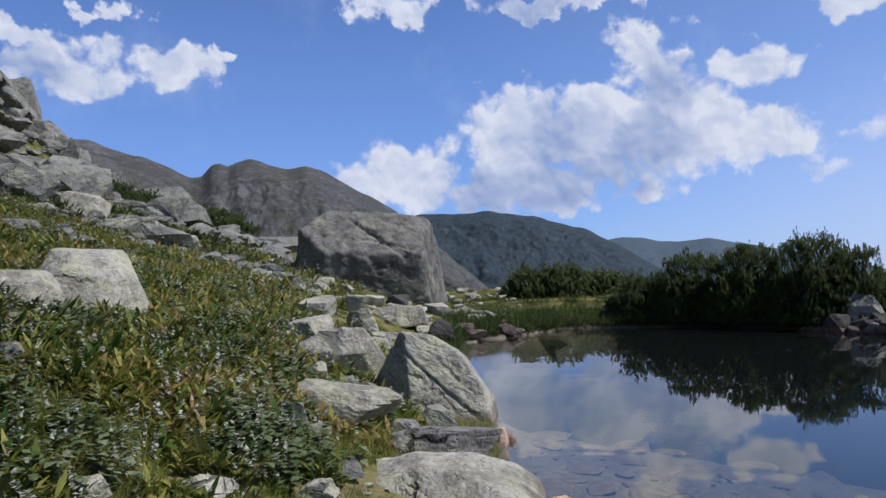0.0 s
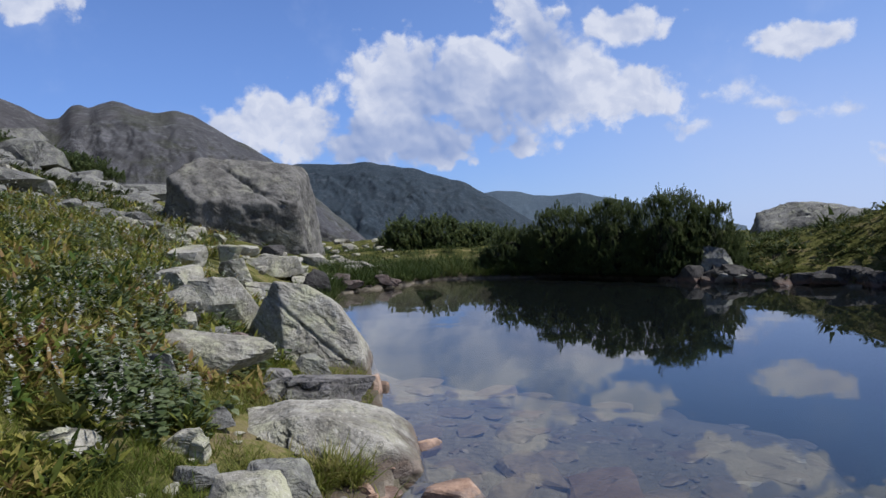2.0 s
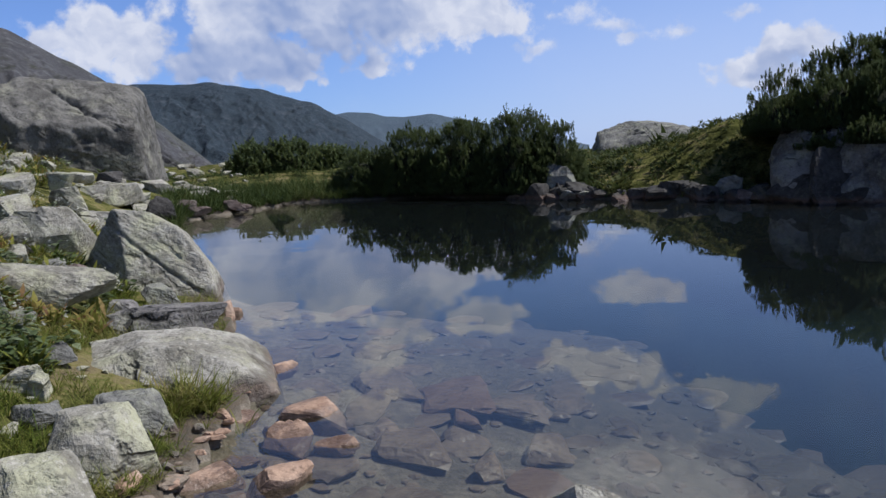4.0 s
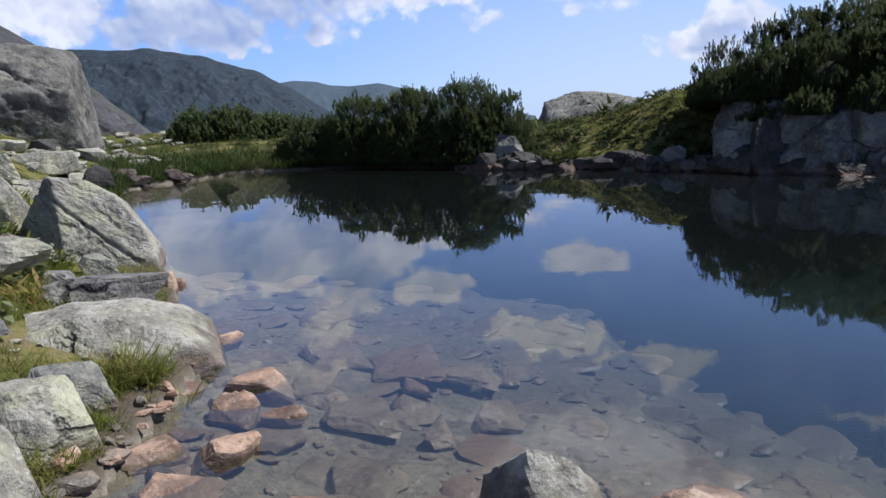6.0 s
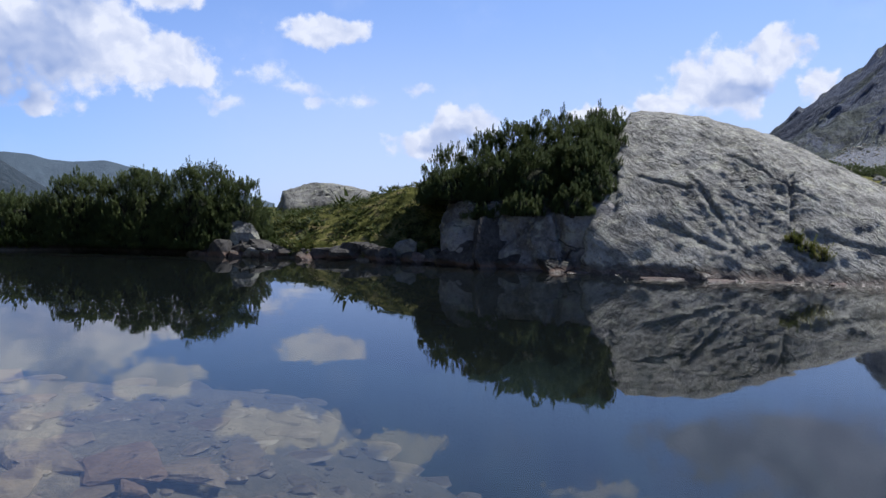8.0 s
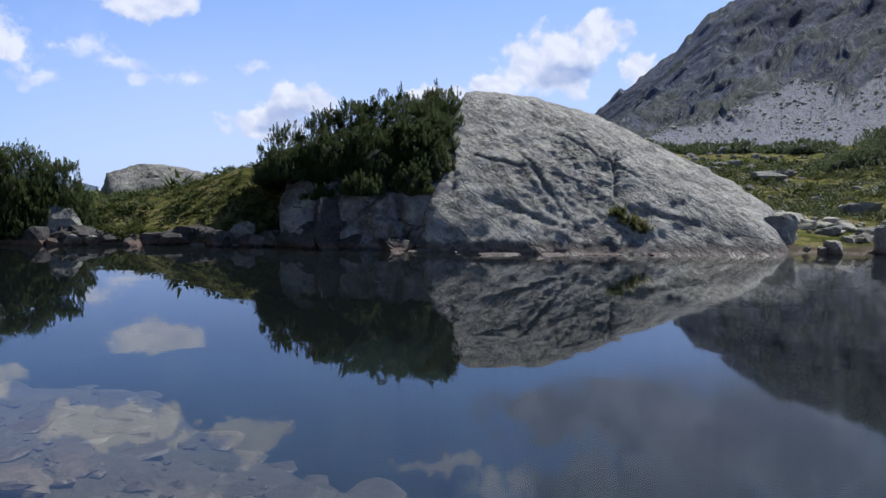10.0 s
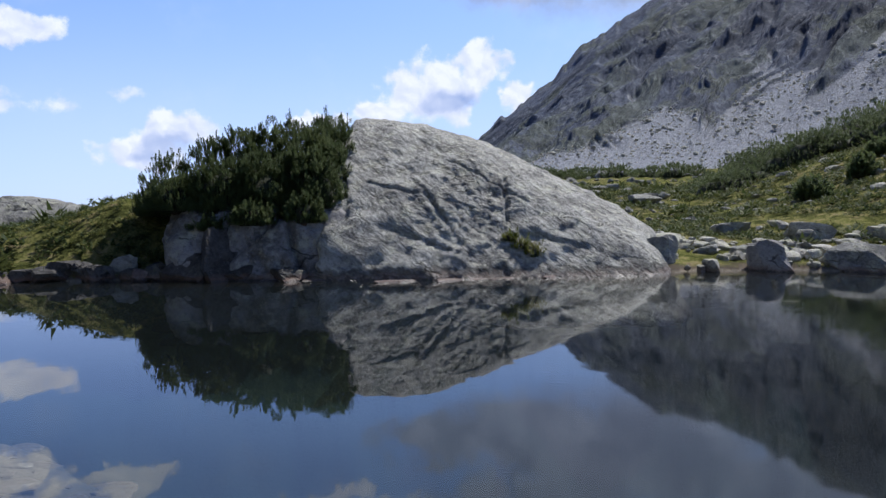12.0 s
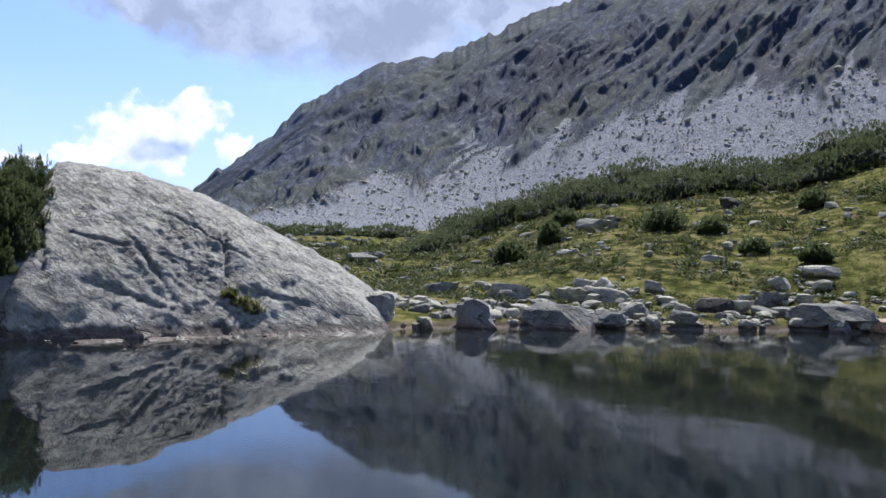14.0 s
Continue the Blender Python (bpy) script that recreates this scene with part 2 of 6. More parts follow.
    finish(n, color, n.span(wet, 0, 1, 0.88, 0.35), bump, 1.0, depth * 1.8 * scale)
    return m


def leaf_material(name, *colors, rough=0.65, through=0.32):
    """Foliage: every leaf its own shade of the colours given."""
    colors = [tuple(v * 1.02 for v in c) for c in colors]
    m = bpy.data.materials.new(name)
    n = Nodes(m)
    geo = n.add("ShaderNodeNewGeometry")
    patch = n.noise(geo.outputs["Position"], 0.9, 3)
    pick = n.math("ADD", n.math("MULTIPLY", geo.outputs["Random Per Island"], 0.6), n.math("MULTIPLY", n.span(patch, 0.32, 0.68), 0.4))
    color = n.ramp(pick, *[(k / max(1, len(colors) - 1), c) for k, c in enumerate(colors)])
    fine = n.noise(geo.outputs["Position"], 25, 3)
    color = n.mix(n.span(fine, 0.35, 0.7, 0.0, 0.35), color, (0.02, 0.03, 0.01), "MIX")
    shader = n.add("ShaderNodeBsdfPrincipled", {"Base Color": color, "Roughness": rough, "Specular IOR Level": 0.15})
    thin = n.add("ShaderNodeBsdfTranslucent", {"Color": color})
    both = n.add("ShaderNodeMixShader", {0: through, 1: shader.outputs[0], 2: thin.outputs[0]})
    n.add("ShaderNodeOutputMaterial", {"Surface": both.outputs[0]})
    return m


def ground_material():
    m = bpy.data.materials.new("ground")
    n = Nodes(m)
    at = n.add("ShaderNodeNewGeometry").outputs["Position"]
    z = n.add("ShaderNodeSeparateXYZ", {0: at}).outputs[2]
    big, mid, fine = n.noise(at, 0.13, 5, 0.6), n.noise(at, 1.1, 6, 0.65), n.noise(at, 14, 5, 0.7)
    grass = n.ramp(n.span(n.math("ADD", n.math("MULTIPLY", mid, 0.7), n.math("MULTIPLY", fine, 0.3)), 0.4, 0.62),
                   (0.0, (0.022, 0.026, 0.011)), (0.35, (0.08, 0.084, 0.03)), (0.65, (0.16, 0.152, 0.055)), (1.0, (0.25, 0.2, 0.11)))
    grass = n.mix(n.span(big, 0.4, 0.62), grass, n.mix(0.4, grass, (0.13, 0.14, 0.035)))
    earth = n.mix(fine, (0.07, 0.05, 0.035), (0.2, 0.16, 0.12))
    land = n.mix(n.span(mid, 0.6, 0.7), grass, earth)
    gravel = n.mix(n.span(fine, 0.4, 0.6), earth, (0.1, 0.088, 0.072))
    land = n.mix(n.span(n.math("ADD", z, n.math("MULTIPLY", n.math("SUBTRACT", mid, 0.5), 0.3)), 0.2, 0.08), land, gravel)
    bed = n.ramp(n.math("ADD", n.math("MULTIPLY", mid, 0.4), n.math("MULTIPLY", fine, 0.6)),
                 (0.34, (0.11, 0.094, 0.075)), (0.5, (0.235, 0.205, 0.165)), (0.66, (0.37, 0.315, 0.255)))
    # light lost in deep water put into the bed as a darker colour
    dim_bed = n.mix(n.span(z, -0.06, -0.42), bed, n.mix(0.6, bed, (0.06, 0.062, 0.056)))
    dim_bed = n.mix(n.span(z, -0.4, -1.3), dim_bed, (0.012, 0.024, 0.027))
    color = n.mix(n.span(n.math("ADD", z, n.math("MULTIPLY", n.math("SUBTRACT", mid, 0.5), 0.15)), 0.0, 0.09), dim_bed, land)
    finish(n, color, 1.0, n.math("ADD", mid, fine), 0.8, 0.05, **{"Specular IOR Level": 0.0})
    return m


def mountain_material(name, rock, pale, green, veg=0.5, scale=1.0, haze_glow=0.0, haze_color=(0.3, 0.4, 0.6)):
    rock, pale, green = (tuple(v * 0.86 for v in c) for c in (rock, pale, green))
    m = bpy.data.materials.new(name)
    n = Nodes(m)
    geo = n.add("ShaderNodeNewGeometry")
    at = geo.outputs["Position"]
    up = n.add("ShaderNodeSeparateXYZ", {0: geo.outputs["Normal"]}).outputs[2]
    big, mid, fine = n.noise(at, 0.006 / scale, 6, 0.6, warp=0.6), n.noise(at, 0.03 / scale, 7, 0.65), n.noise(at, 0.22 / scale, 6, 0.75)
    color = n.mix(n.span(mid, 0.35, 0.65), rock, tuple(v * 0.55 for v in rock))
    color = n.mix(n.span(big, 0.5, 0.6, 0.0, 0.6), color, n.mix(fine, tuple(v * 0.42 for v in rock), (rock[0] * 0.66, rock[1] * 0.55, rock[2] * 0.5)))
    vein = n.add("ShaderNodeAttribute")
    vein.attribute_name = "vein"
    band = n.math("ADD", vein.outputs["Fac"], n.math("MULTIPLY", n.math("SUBTRACT", fine, 0.5), 1.2))
    color = n.mix(n.span(band, 0.0, 0.35, 0.0, 0.7), color, tuple(v * 0.45 for v in rock))
    color = n.mix(n.span(band, -0.12, -0.42, 0.0, 0.75), color, green)
    apron = n.add("ShaderNodeAttribute")
    apron.attribute_name = "scree"
    loose = n.math("ADD", apron.outputs["Fac"], n.math("ADD", n.math("MULTIPLY", n.math("SUBTRACT", mid, 0.5), 0.9), n.math("MULTIPLY", n.math("SUBTRACT", fine, 0.5), 0.9)))
    grassy = n.math("ADD", n.math("MULTIPLY", n.noise(at, 0.012 / scale, 7, 0.7), 0.8), n.math("MULTIPLY", up, 0.3))
    color = n.mix(n.span(grassy, 0.82 - 0.4 * veg, 0.9 - 0.4 * veg), color, n.mix(fine, green, tuple(v * 0.5 for v in green)))
    # cloud shade on the mountain's left shoulder, painted as a darker bluish green
    cloud_dim = n.add("ShaderNodeAttribute")
    cloud_dim.attribute_name = "cloud_dim"
    dim_mask = n.math("ADD", cloud_dim.outputs["Fac"], n.math("MULTIPLY", n.math("SUBTRACT", n.noise(at, 0.02, 6, 0.65), 0.5), 1.6))
    color = n.mix(n.span(dim_mask, 0.35, 0.6, 0.0, 0.88), color, n.mix(fine, (0.04, 0.055, 0.055), (0.078, 0.09, 0.084)))
    debris = n.noise(at, 0.085 / scale, 7, 0.75)
    color = n.mix(n.span(debris, 0.53, 0.62, 0.0, 0.32), color, pale)
    color = n.mix(n.span(debris, 0.46, 0.38, 0.0, 0.55), color, tuple(v * 0.5 for v in rock))
    grit = n.noise(at, 0.75 / scale, 4, 0.7)
    color = n.mix(n.span(grit, 0.5, 0.64, 0.0, 0.5), color, tuple(v * 0.45 for v in rock))
    color = n.mix(n.span(loose, 0.4, 0.75, 0.0, 0.9), color, n.mix(n.span(grit, 0.45, 0.62), pale, tuple(v * 0.6 for v in pale)))
    color = n.mix(n.span(fine, 0.5, 0.75, 0.0, 0.6), color, tuple(v * 0.3 for v in rock))
    color = n.mix(n.span(fine, 0.42, 0.3, 0.0, 0.4), color, pale)
    # emission that stands in for haze over a distant ridge
    more = {"Emission Color": (*haze_color, 1), "Emission Strength": haze_glow} if haze_glow else {}
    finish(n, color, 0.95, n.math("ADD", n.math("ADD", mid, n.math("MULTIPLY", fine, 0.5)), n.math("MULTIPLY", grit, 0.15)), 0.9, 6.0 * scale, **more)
    return m


def water_material():
    m = bpy.data.materials.new("lake_water")
    n = Nodes(m)
    at = n.add("ShaderNodeNewGeometry").outputs["Position"]
    breeze = n.span(n.vector("DOT_PRODUCT", at, (-0.35, 1.0, 0.0)), 5.0, -6.0)
    swell = n.math("MULTIPLY", n.noise(at, 1.2, 1, 0.4, warp=0.3), n.span(n.noise(at, 0.16, 3), 0.4, 0.65, 0.3, 1.0))
    crests = n.add("ShaderNodeMapping", {"Vector": at, "Rotation": (0, 0, radians(35)), "Scale": (0.3, 1.7, 1)}).outputs[0]
    ripple = n.math("ADD", swell, n.math("MULTIPLY", n.noise(crests, 2.6, 1, 0.4), n.math("ADD", n.math("MULTIPLY", breeze, 0.1), 0.015)))
    bump = n.add("ShaderNodeBump", {"Height": ripple, "Strength": 0.2, "Distance": 0.02}).outputs[0]
    gloss = n.add("ShaderNodeBsdfGlossy", {"Color": (0.97, 0.98, 1.0, 1), "Roughness": n.span(breeze, 0, 1, 0.012, 0.055), "Normal": bump})
    clear = n.add("ShaderNodeBsdfTransparent", {"Color": (0.86, 0.88, 0.84, 1)})
    murk = n.add("ShaderNodeBsdfDiffuse", {"Color": (0.06, 0.078, 0.08, 1)})
    clear = n.add("ShaderNodeMixShader", {0: 0.1, 1: clear.outputs[0], 2: murk.outputs[0]})
    fresnel = n.add("ShaderNodeFresnel", {"IOR": 1.42, "Normal": bump}).outputs[0]
    n.add("ShaderNodeOutputMaterial", {"Surface": n.add("ShaderNodeMixShader", {0: fresnel, 1: clear.outputs[0], 2: gloss.outputs[0]}).outputs[0]})
    return m


GRANITE = rock_material("granite", (0.13, 0.127, 0.118), (0.31, 0.305, 0.28), (0.4, 0.4, 0.31), 0.4, depth=0.045)
GRANITE_PALE = rock_material("pale_granite", (0.23, 0.215, 0.175), (0.58, 0.55, 0.48), (0.53, 0.52, 0.36), 0.6, foot_band=0.5)
GRANITE_DOME = rock_material("dome_granite", (0.16, 0.155, 0.145), (0.46, 0.45, 0.41), (0.53, 0.52, 0.42), 0.4, stain=0.45, scale=0.8, depth=0.05, strata=(0.12, -0.5, 0.86), ledge=0.6, foot_band=0.6, mark=0.2, bedded=1.5, dash=0.4)
GRANITE_BLOCK = rock_material("block_granite", (0.075, 0.07, 0.064), (0.25, 0.24, 0.22), (0.33, 0.32, 0.26), 0.35, scale=2.2, depth=0.03)
GRANITE_SHORE = rock_material("shore_granite", (0.125, 0.118, 0.113), (0.33, 0.31, 0.295), (0.38, 0.37, 0.3), 0.25, scale=1.3, depth=0.04)
# darkened beyond the rock's own tone: shade put into its colour
GRANITE_SHADED = rock_material("shaded_granite", (0.034, 0.031, 0.029), (0.11, 0.103, 0.097), (0.17, 0.165, 0.13), 0.2, scale=1.6)
STONE_RUST = rock_material("rusty_stone", (0.36, 0.22, 0.15), (0.62, 0.43, 0.31), (0.66, 0.5, 0.39), 0.3, 0.12, depth=0.016, soak=0.55, depth_dim=True)
STONE_RED = rock_material("reddish_stone", (0.1, 0.07, 0.06), (0.24, 0.185, 0.165), (0.27, 0.23, 0.2), 0.3, 0.1, soak=0.5)
STONE_BED = rock_material("drowned_stone", (0.17, 0.14, 0.11), (0.38, 0.32, 0.25), (0.47, 0.37, 0.27), 0.3, 0.2, depth=0.016, soak=0.1, depth_dim=True)
NEEDLES = leaf_material("pine_needles", (0.06875, 0.09375, 0.04125), (0.1125, 0.1475, 0.0575), (0.2, 0.2313, 0.0875), rough=0.6, through=0.34)
# near-black colour for crown cores: the shade between shoots, painted
INNER = rock_material("crown_shade", (0.02, 0.024, 0.013), (0.045, 0.05, 0.026), (0.05, 0.056, 0.028), 0.3, 0, 0.3)
BARK = rock_material("pine_bark", (0.035, 0.026, 0.02), (0.08, 0.06, 0.045), (0.1, 0.085, 0.07), 0.2, 0, 0.3)
HERBS = leaf_material("herb_leaves", (0.02, 0.035, 0.01), (0.055, 0.08, 0.018), (0.11, 0.14, 0.026), (0.22, 0.23, 0.045), (0.36, 0.33, 0.08), (0.3, 0.2, 0.08), (0.2, 0.09, 0.055))
TALL_LEAVES = leaf_material("tall_herb_leaves", (0.0172, 0.043, 0.01032), (0.043, 0.086, 0.0172), (0.086, 0.1419, 0.0258), (0.172, 0.215, 0.043), rough=0.5)
ROUND_LEAVES = leaf_material("broad_leaves", (0.06, 0.09, 0.032), (0.13, 0.17, 0.07), (0.22, 0.26, 0.14), (0.36, 0.38, 0.28))
GRASS = leaf_material("grass_blades", (0.0774, 0.1204, 0.0172), (0.1376, 0.172, 0.0258), (0.215, 0.2236, 0.0516), (0.3268, 0.2666, 0.1118))
MEADOW = leaf_material("meadow_blades", (0.05, 0.065, 0.018), (0.1, 0.115, 0.032), (0.17, 0.165, 0.055), (0.26, 0.2, 0.095))
LUSH = leaf_material("lush_grass", (0.022, 0.04, 0.012), (0.05, 0.078, 0.02), (0.085, 0.115, 0.03), (0.16, 0.16, 0.06))
JUNIPER = leaf_material("juniper_sprays", (0.03, 0.05, 0.016), (0.07, 0.09, 0.028), (0.14, 0.145, 0.05))
FLOWERS = leaf_material("seed_heads", (0.3, 0.3, 0.24), (0.5, 0.5, 0.43), (0.7, 0.7, 0.65), rough=0.9)
GROUND = ground_material()
WATER = water_material()

# ---- the shape of the land ----
SHORE = np.array([(-0.3, 3.4), (0, 4.4), (0.35, 5.2), (0.6, 6), (0.6, 8.1), (0.6, 10), (0.45, 14), (0.42, 17.7),
                  (0.3, 20.8), (1.3, 22), (2.5, 22.9), (3.8, 24.8), (5.6, 24.4), (8, 23.2), (9.8, 21), (11.1, 19.3),
                  (13.88, 15.87), (14.41, 14.44), (15.86, 11.75), (17.14, 9.38), (19.35, 7.66), (20.93, 5.47), (22.44, 3.88), (23.66, 2.32),
                  (24.15, 0.29), (25.11, -2.37), (25.38, -4.79), (26.71, -7.87), (26.84, -10.98), (24.65, -16.37), (18, -18),
                  (9.5, -14), (5.5, -6), (3.9, -1.2), (3.4, 0.9), (2.9, 2), (2.1, 2.6), (1.1, 2.9), (0.3, 3)])


def smooth(a, b, v):
    v = np.clip((np.asarray(v, float) - a) / (b - a), 0, 1)
    return v * v * (3 - 2 * v)


def shore_distance(x, y):
    """Metres from the water's edge; negative in the lake."""
    x, y = np.asarray(x, float), np.asarray(y, float)
    best, inside = np.full(x.shape, 1e9), np.zeros(x.shape, bool)
    for (ax, ay), (bx, by) in zip(SHORE, np.roll(SHORE, -1, 0)):
        ex, ey = bx - ax, by - ay
        k = np.clip(((x - ax) * ex + (y - ay) * ey) / (ex * ex + ey * ey), 0, 1)
        best = np.minimum(best, np.hypot(x - ax - k * ex, y - ay - k * ey))
        if by != ay:
            inside ^= ((ay > y) != (by > y)) & (x < ex * (y - ay) / ey + ax)
    return np.where(inside, -best, best)


def waves(x, y, seed, size, rough=4):
    """Smooth noise from sines, about -1 to 1."""
    rng, out, amp = np.random.RandomState(seed), 0.0, 1.0
    for n in range(rough):
        for _ in range(3):
            a, p = rng.uniform(0, 6.283, 2)
            k = 6.283 / size * 2 ** n * rng.uniform(0.7, 1.3)
            out = out + amp * np.sin(k * (x * np.cos(a) + y * np.sin(a)) + p + 1.3 * np.sin(k * 0.6 * (y * np.cos(a) - x * np.sin(a)) + p * 2)) / 3
        amp *= 0.5
    return out


def lattice(x, y, seed):
    """Smooth random values on a grid one unit wide, -1 to 1."""
    xi, yi = np.floor(x).astype(np.int64), np.floor(y).astype(np.int64)
    u, v = x - xi, y - yi
    u, v = u * u * u * (u * (u * 6 - 15) + 10), v * v * v * (v * (v * 6 - 15) + 10)

    def at(i, j):
        h = (i * 374761393 + j * 668265263 + seed * 974634777) & 0x7FFFFFFF
        h = ((h ^ (h >> 13)) * 1274126177) & 0x7FFFFFFF
        return ((h ^ (h >> 16)) & 0xFFFF) / 32767.5 - 1

    a, b, c, e = at(xi, yi), at(xi + 1, yi), at(xi, yi + 1), at(xi + 1, yi + 1)
    return (a * (1 - u) + b * u) * (1 - v) + (c * (1 - u) + e * u) * v


def ridges(x, y, seed, octaves=6, gain=0.55):
    """Sharp-crested noise, about -1 to 1."""
    out, amp, total, weight = 0.0, 1.0, 0.0, 1.0
    for k in range(octaves):
        r = (1 - np.abs(lattice(x * 2 ** k + 13.7 * k, y * 2 ** k - 7.1 * k, seed + k))) ** 2
        out = out + amp * r * weight
        weight = np.clip(r * 1.6, 0, 1)
        total += amp
        amp *= gain
    return out / total * 2 - 1


def spurs(u, w, seed):
    """Rock ribs that run down a slope side by side, about -1 to 1: u across them, w along them."""
    out = 0.0
    for k, (often, amp) in enumerate(((1.0, 1.0), (2.3, 0.5), (5.1, 0.28), (11.3, 0.16), (23.0, 0.09))):
        ph = often * u + 0.9 * lattice(0.5 * often * u, 0.4 * often * w, seed + k) + 0.35 * lattice(1.7 * often * u, 1.3 * often * w, seed + 30 + k)
        out = out + amp * (4 * np.abs(ph % 1 - 0.5) - 1) * (0.65 + 0.45 * lattice(0.7 * often * u, 0.8 * often * w, seed + 60 + k))
    return out / 1.5


def height(x, y):
    x, y = np.asarray(x, float), np.asarray(y, float)
    s = shore_distance(x, y)
    land, d, az = np.maximum(s, 0), np.hypot(x, y), np.degrees(np.arctan2(x, y))
    z = 0.06 + 0.75 * (1 - np.exp(-land / 4.5))
    # the bank and hill on the near side, rising away from the water
    left, lat = smooth(1.5, -1.5, x) * smooth(1.0, 4.5, y), np.maximum(0.5 - x, 0)
    hill = 0.25 * lat + 0.11 * np.maximum(lat - 9, 0) + 0.55 * np.maximum(lat - 28, 0)
    z = z + left * hill * smooth(105, 58, y + 0.3 * x) * smooth(0, 1, land / 3)
    # the grassy mound between the pines
    z = z + 0.9 * np.exp(-(((x - 17.5) / 5) ** 2 + ((y - 20) / 5) ** 2)) * smooth(0, 3, s)
    z = z + 0.75 * np.exp(-(((x - 16.4) / 2.2) ** 2 + ((y - 18.9) / 2.2) ** 2)) * smooth(0, 2, s)
    # the valley falls away behind the lake
    ahead = smooth(62, 40, az) * smooth(-40, -20, az)
    z = z - ahead * (0.075 * np.maximum(d - 48, 0) - 0.04 * np.maximum(d - 800, 0))
    # meadow that climbs to the mountain, and the green hill beside it
    east = smooth(53, 65, az) * smooth(170, 120, az)
    z = z + east * 0.05 * np.clip(d - 45, 0, 300)
    k = np.interp(az, [78.5, 80.5, 83.0, 87.1, 91.1, 95.1, 100.8, 106, 110, 114, 133, 170], [0, 0.005, 0.029, 0.07, 0.111, 0.132, 0.14, 0.148, 0.185, 0.22, 0.2, 0.05])
    z = z + east * k * np.clip(d - 27, 0, 68) * smooth(0, 8, s)
    z = z + smooth(0.4, 4, s) * (0.07 * waves(x, y, 3, 3.0) + np.minimum(d / 60, 3) * 0.25 * waves(x, y, 4, 17.0))
    deep = -np.minimum(s, 0)
    shelf = np.interp(az, [-10, 18, 40, 65, 180], [4.6, 4.4, 2.6, 1.1, 1.1]) + 0.6 * waves(x, y, 6, 2.6, 3)
    bed = -0.05 - np.interp(az, [-10, 32, 52, 180], [0.13, 0.13, 0.3, 0.36]) * np.minimum(deep, shelf) - 0.12 * np.clip(deep - shelf, 0, 6) - np.interp(az, [40, 62], [0.4, 1.0]) * np.clip(deep - shelf - np.interp(az, [40, 62], [1.2, 0.1]), 0, 5) - smooth(9.5, 13, d) * 1.5 * np.minimum(deep, 1.3) + 0.02 * waves(x, y, 5, 1.1, 3)
    return np.where(s > 0, z, bed)


def mesh_from(name, verts, faces, smooth_shade=True):
    me = bpy.data.meshes.new(name)
    verts, faces = np.asarray(verts, np.float32), np.asarray(faces, np.int32)
    n, k = faces.shape
    me.vertices.add(len(verts)), me.loops.add(n * k), me.polygons.add(n)
    me.vertices.foreach_set("co", verts.ravel())
    me.loops.foreach_set("vertex_index", faces.ravel())
    me.polygons.foreach_set("loop_start", np.arange(0, n * k, k, dtype=np.int32))
    me.polygons.foreach_set("use_smooth", np.full(n, smooth_shade))
    me.update(calc_edges=True)
    return me


def grid_faces(rows, cols, closed=False):
    i, j = np.meshgrid(np.arange(rows - 1), np.arange(cols if closed else cols - 1), indexing="ij")
    a, b = i * cols + j, i * cols + (j + 1) % cols
    return np.stack([a, b, b + cols, a + cols], -1).reshape(-1, 4)

# ---- ground, lake and mountains ----
def sphere_mesh(level):
    bm = bmesh.new()
    bmesh.ops.create_icosphere(bm, subdivisions=level, radius=1)
    v = np.array([p.co[:] for p in bm.verts])
    f = np.array([[q.index for q in p.verts] for p in bm.faces])
    bm.free()
    return v / np.linalg.norm(v, axis=1, keepdims=True), f


def build_ground():
    az = np.concatenate([np.arange(-38, 121, 0.3), np.arange(121, 322, 2.4)])
    r = np.concatenate([[0.02], 0.5 * np.exp(np.linspace(0, math.log(7000), 220))])
    a, d = np.meshgrid(np.radians(az), r)
    x, y = d * np.sin(a), d * np.cos(a)
    verts = np.stack([x, y, height(x, y)], -1).reshape(-1, 3)
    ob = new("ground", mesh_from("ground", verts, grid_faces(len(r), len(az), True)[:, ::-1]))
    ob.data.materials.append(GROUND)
    tagged(ob, "stony alpine ground of grass, soil and lake bed", "ground", kind="structure")


def build_water():
    x, y = np.meshgrid(np.linspace(-2, 31, 12), np.linspace(-21, 28, 12))
    ob = new("water", mesh_from("water", np.stack([x, y, 0 * x], -1).reshape(-1, 3), grid_faces(12, 12)))
    ob.data.materials.append(WATER)
    tagged(ob, "clear still mountain lake mirroring sky and shore", "lake", kind="structure")


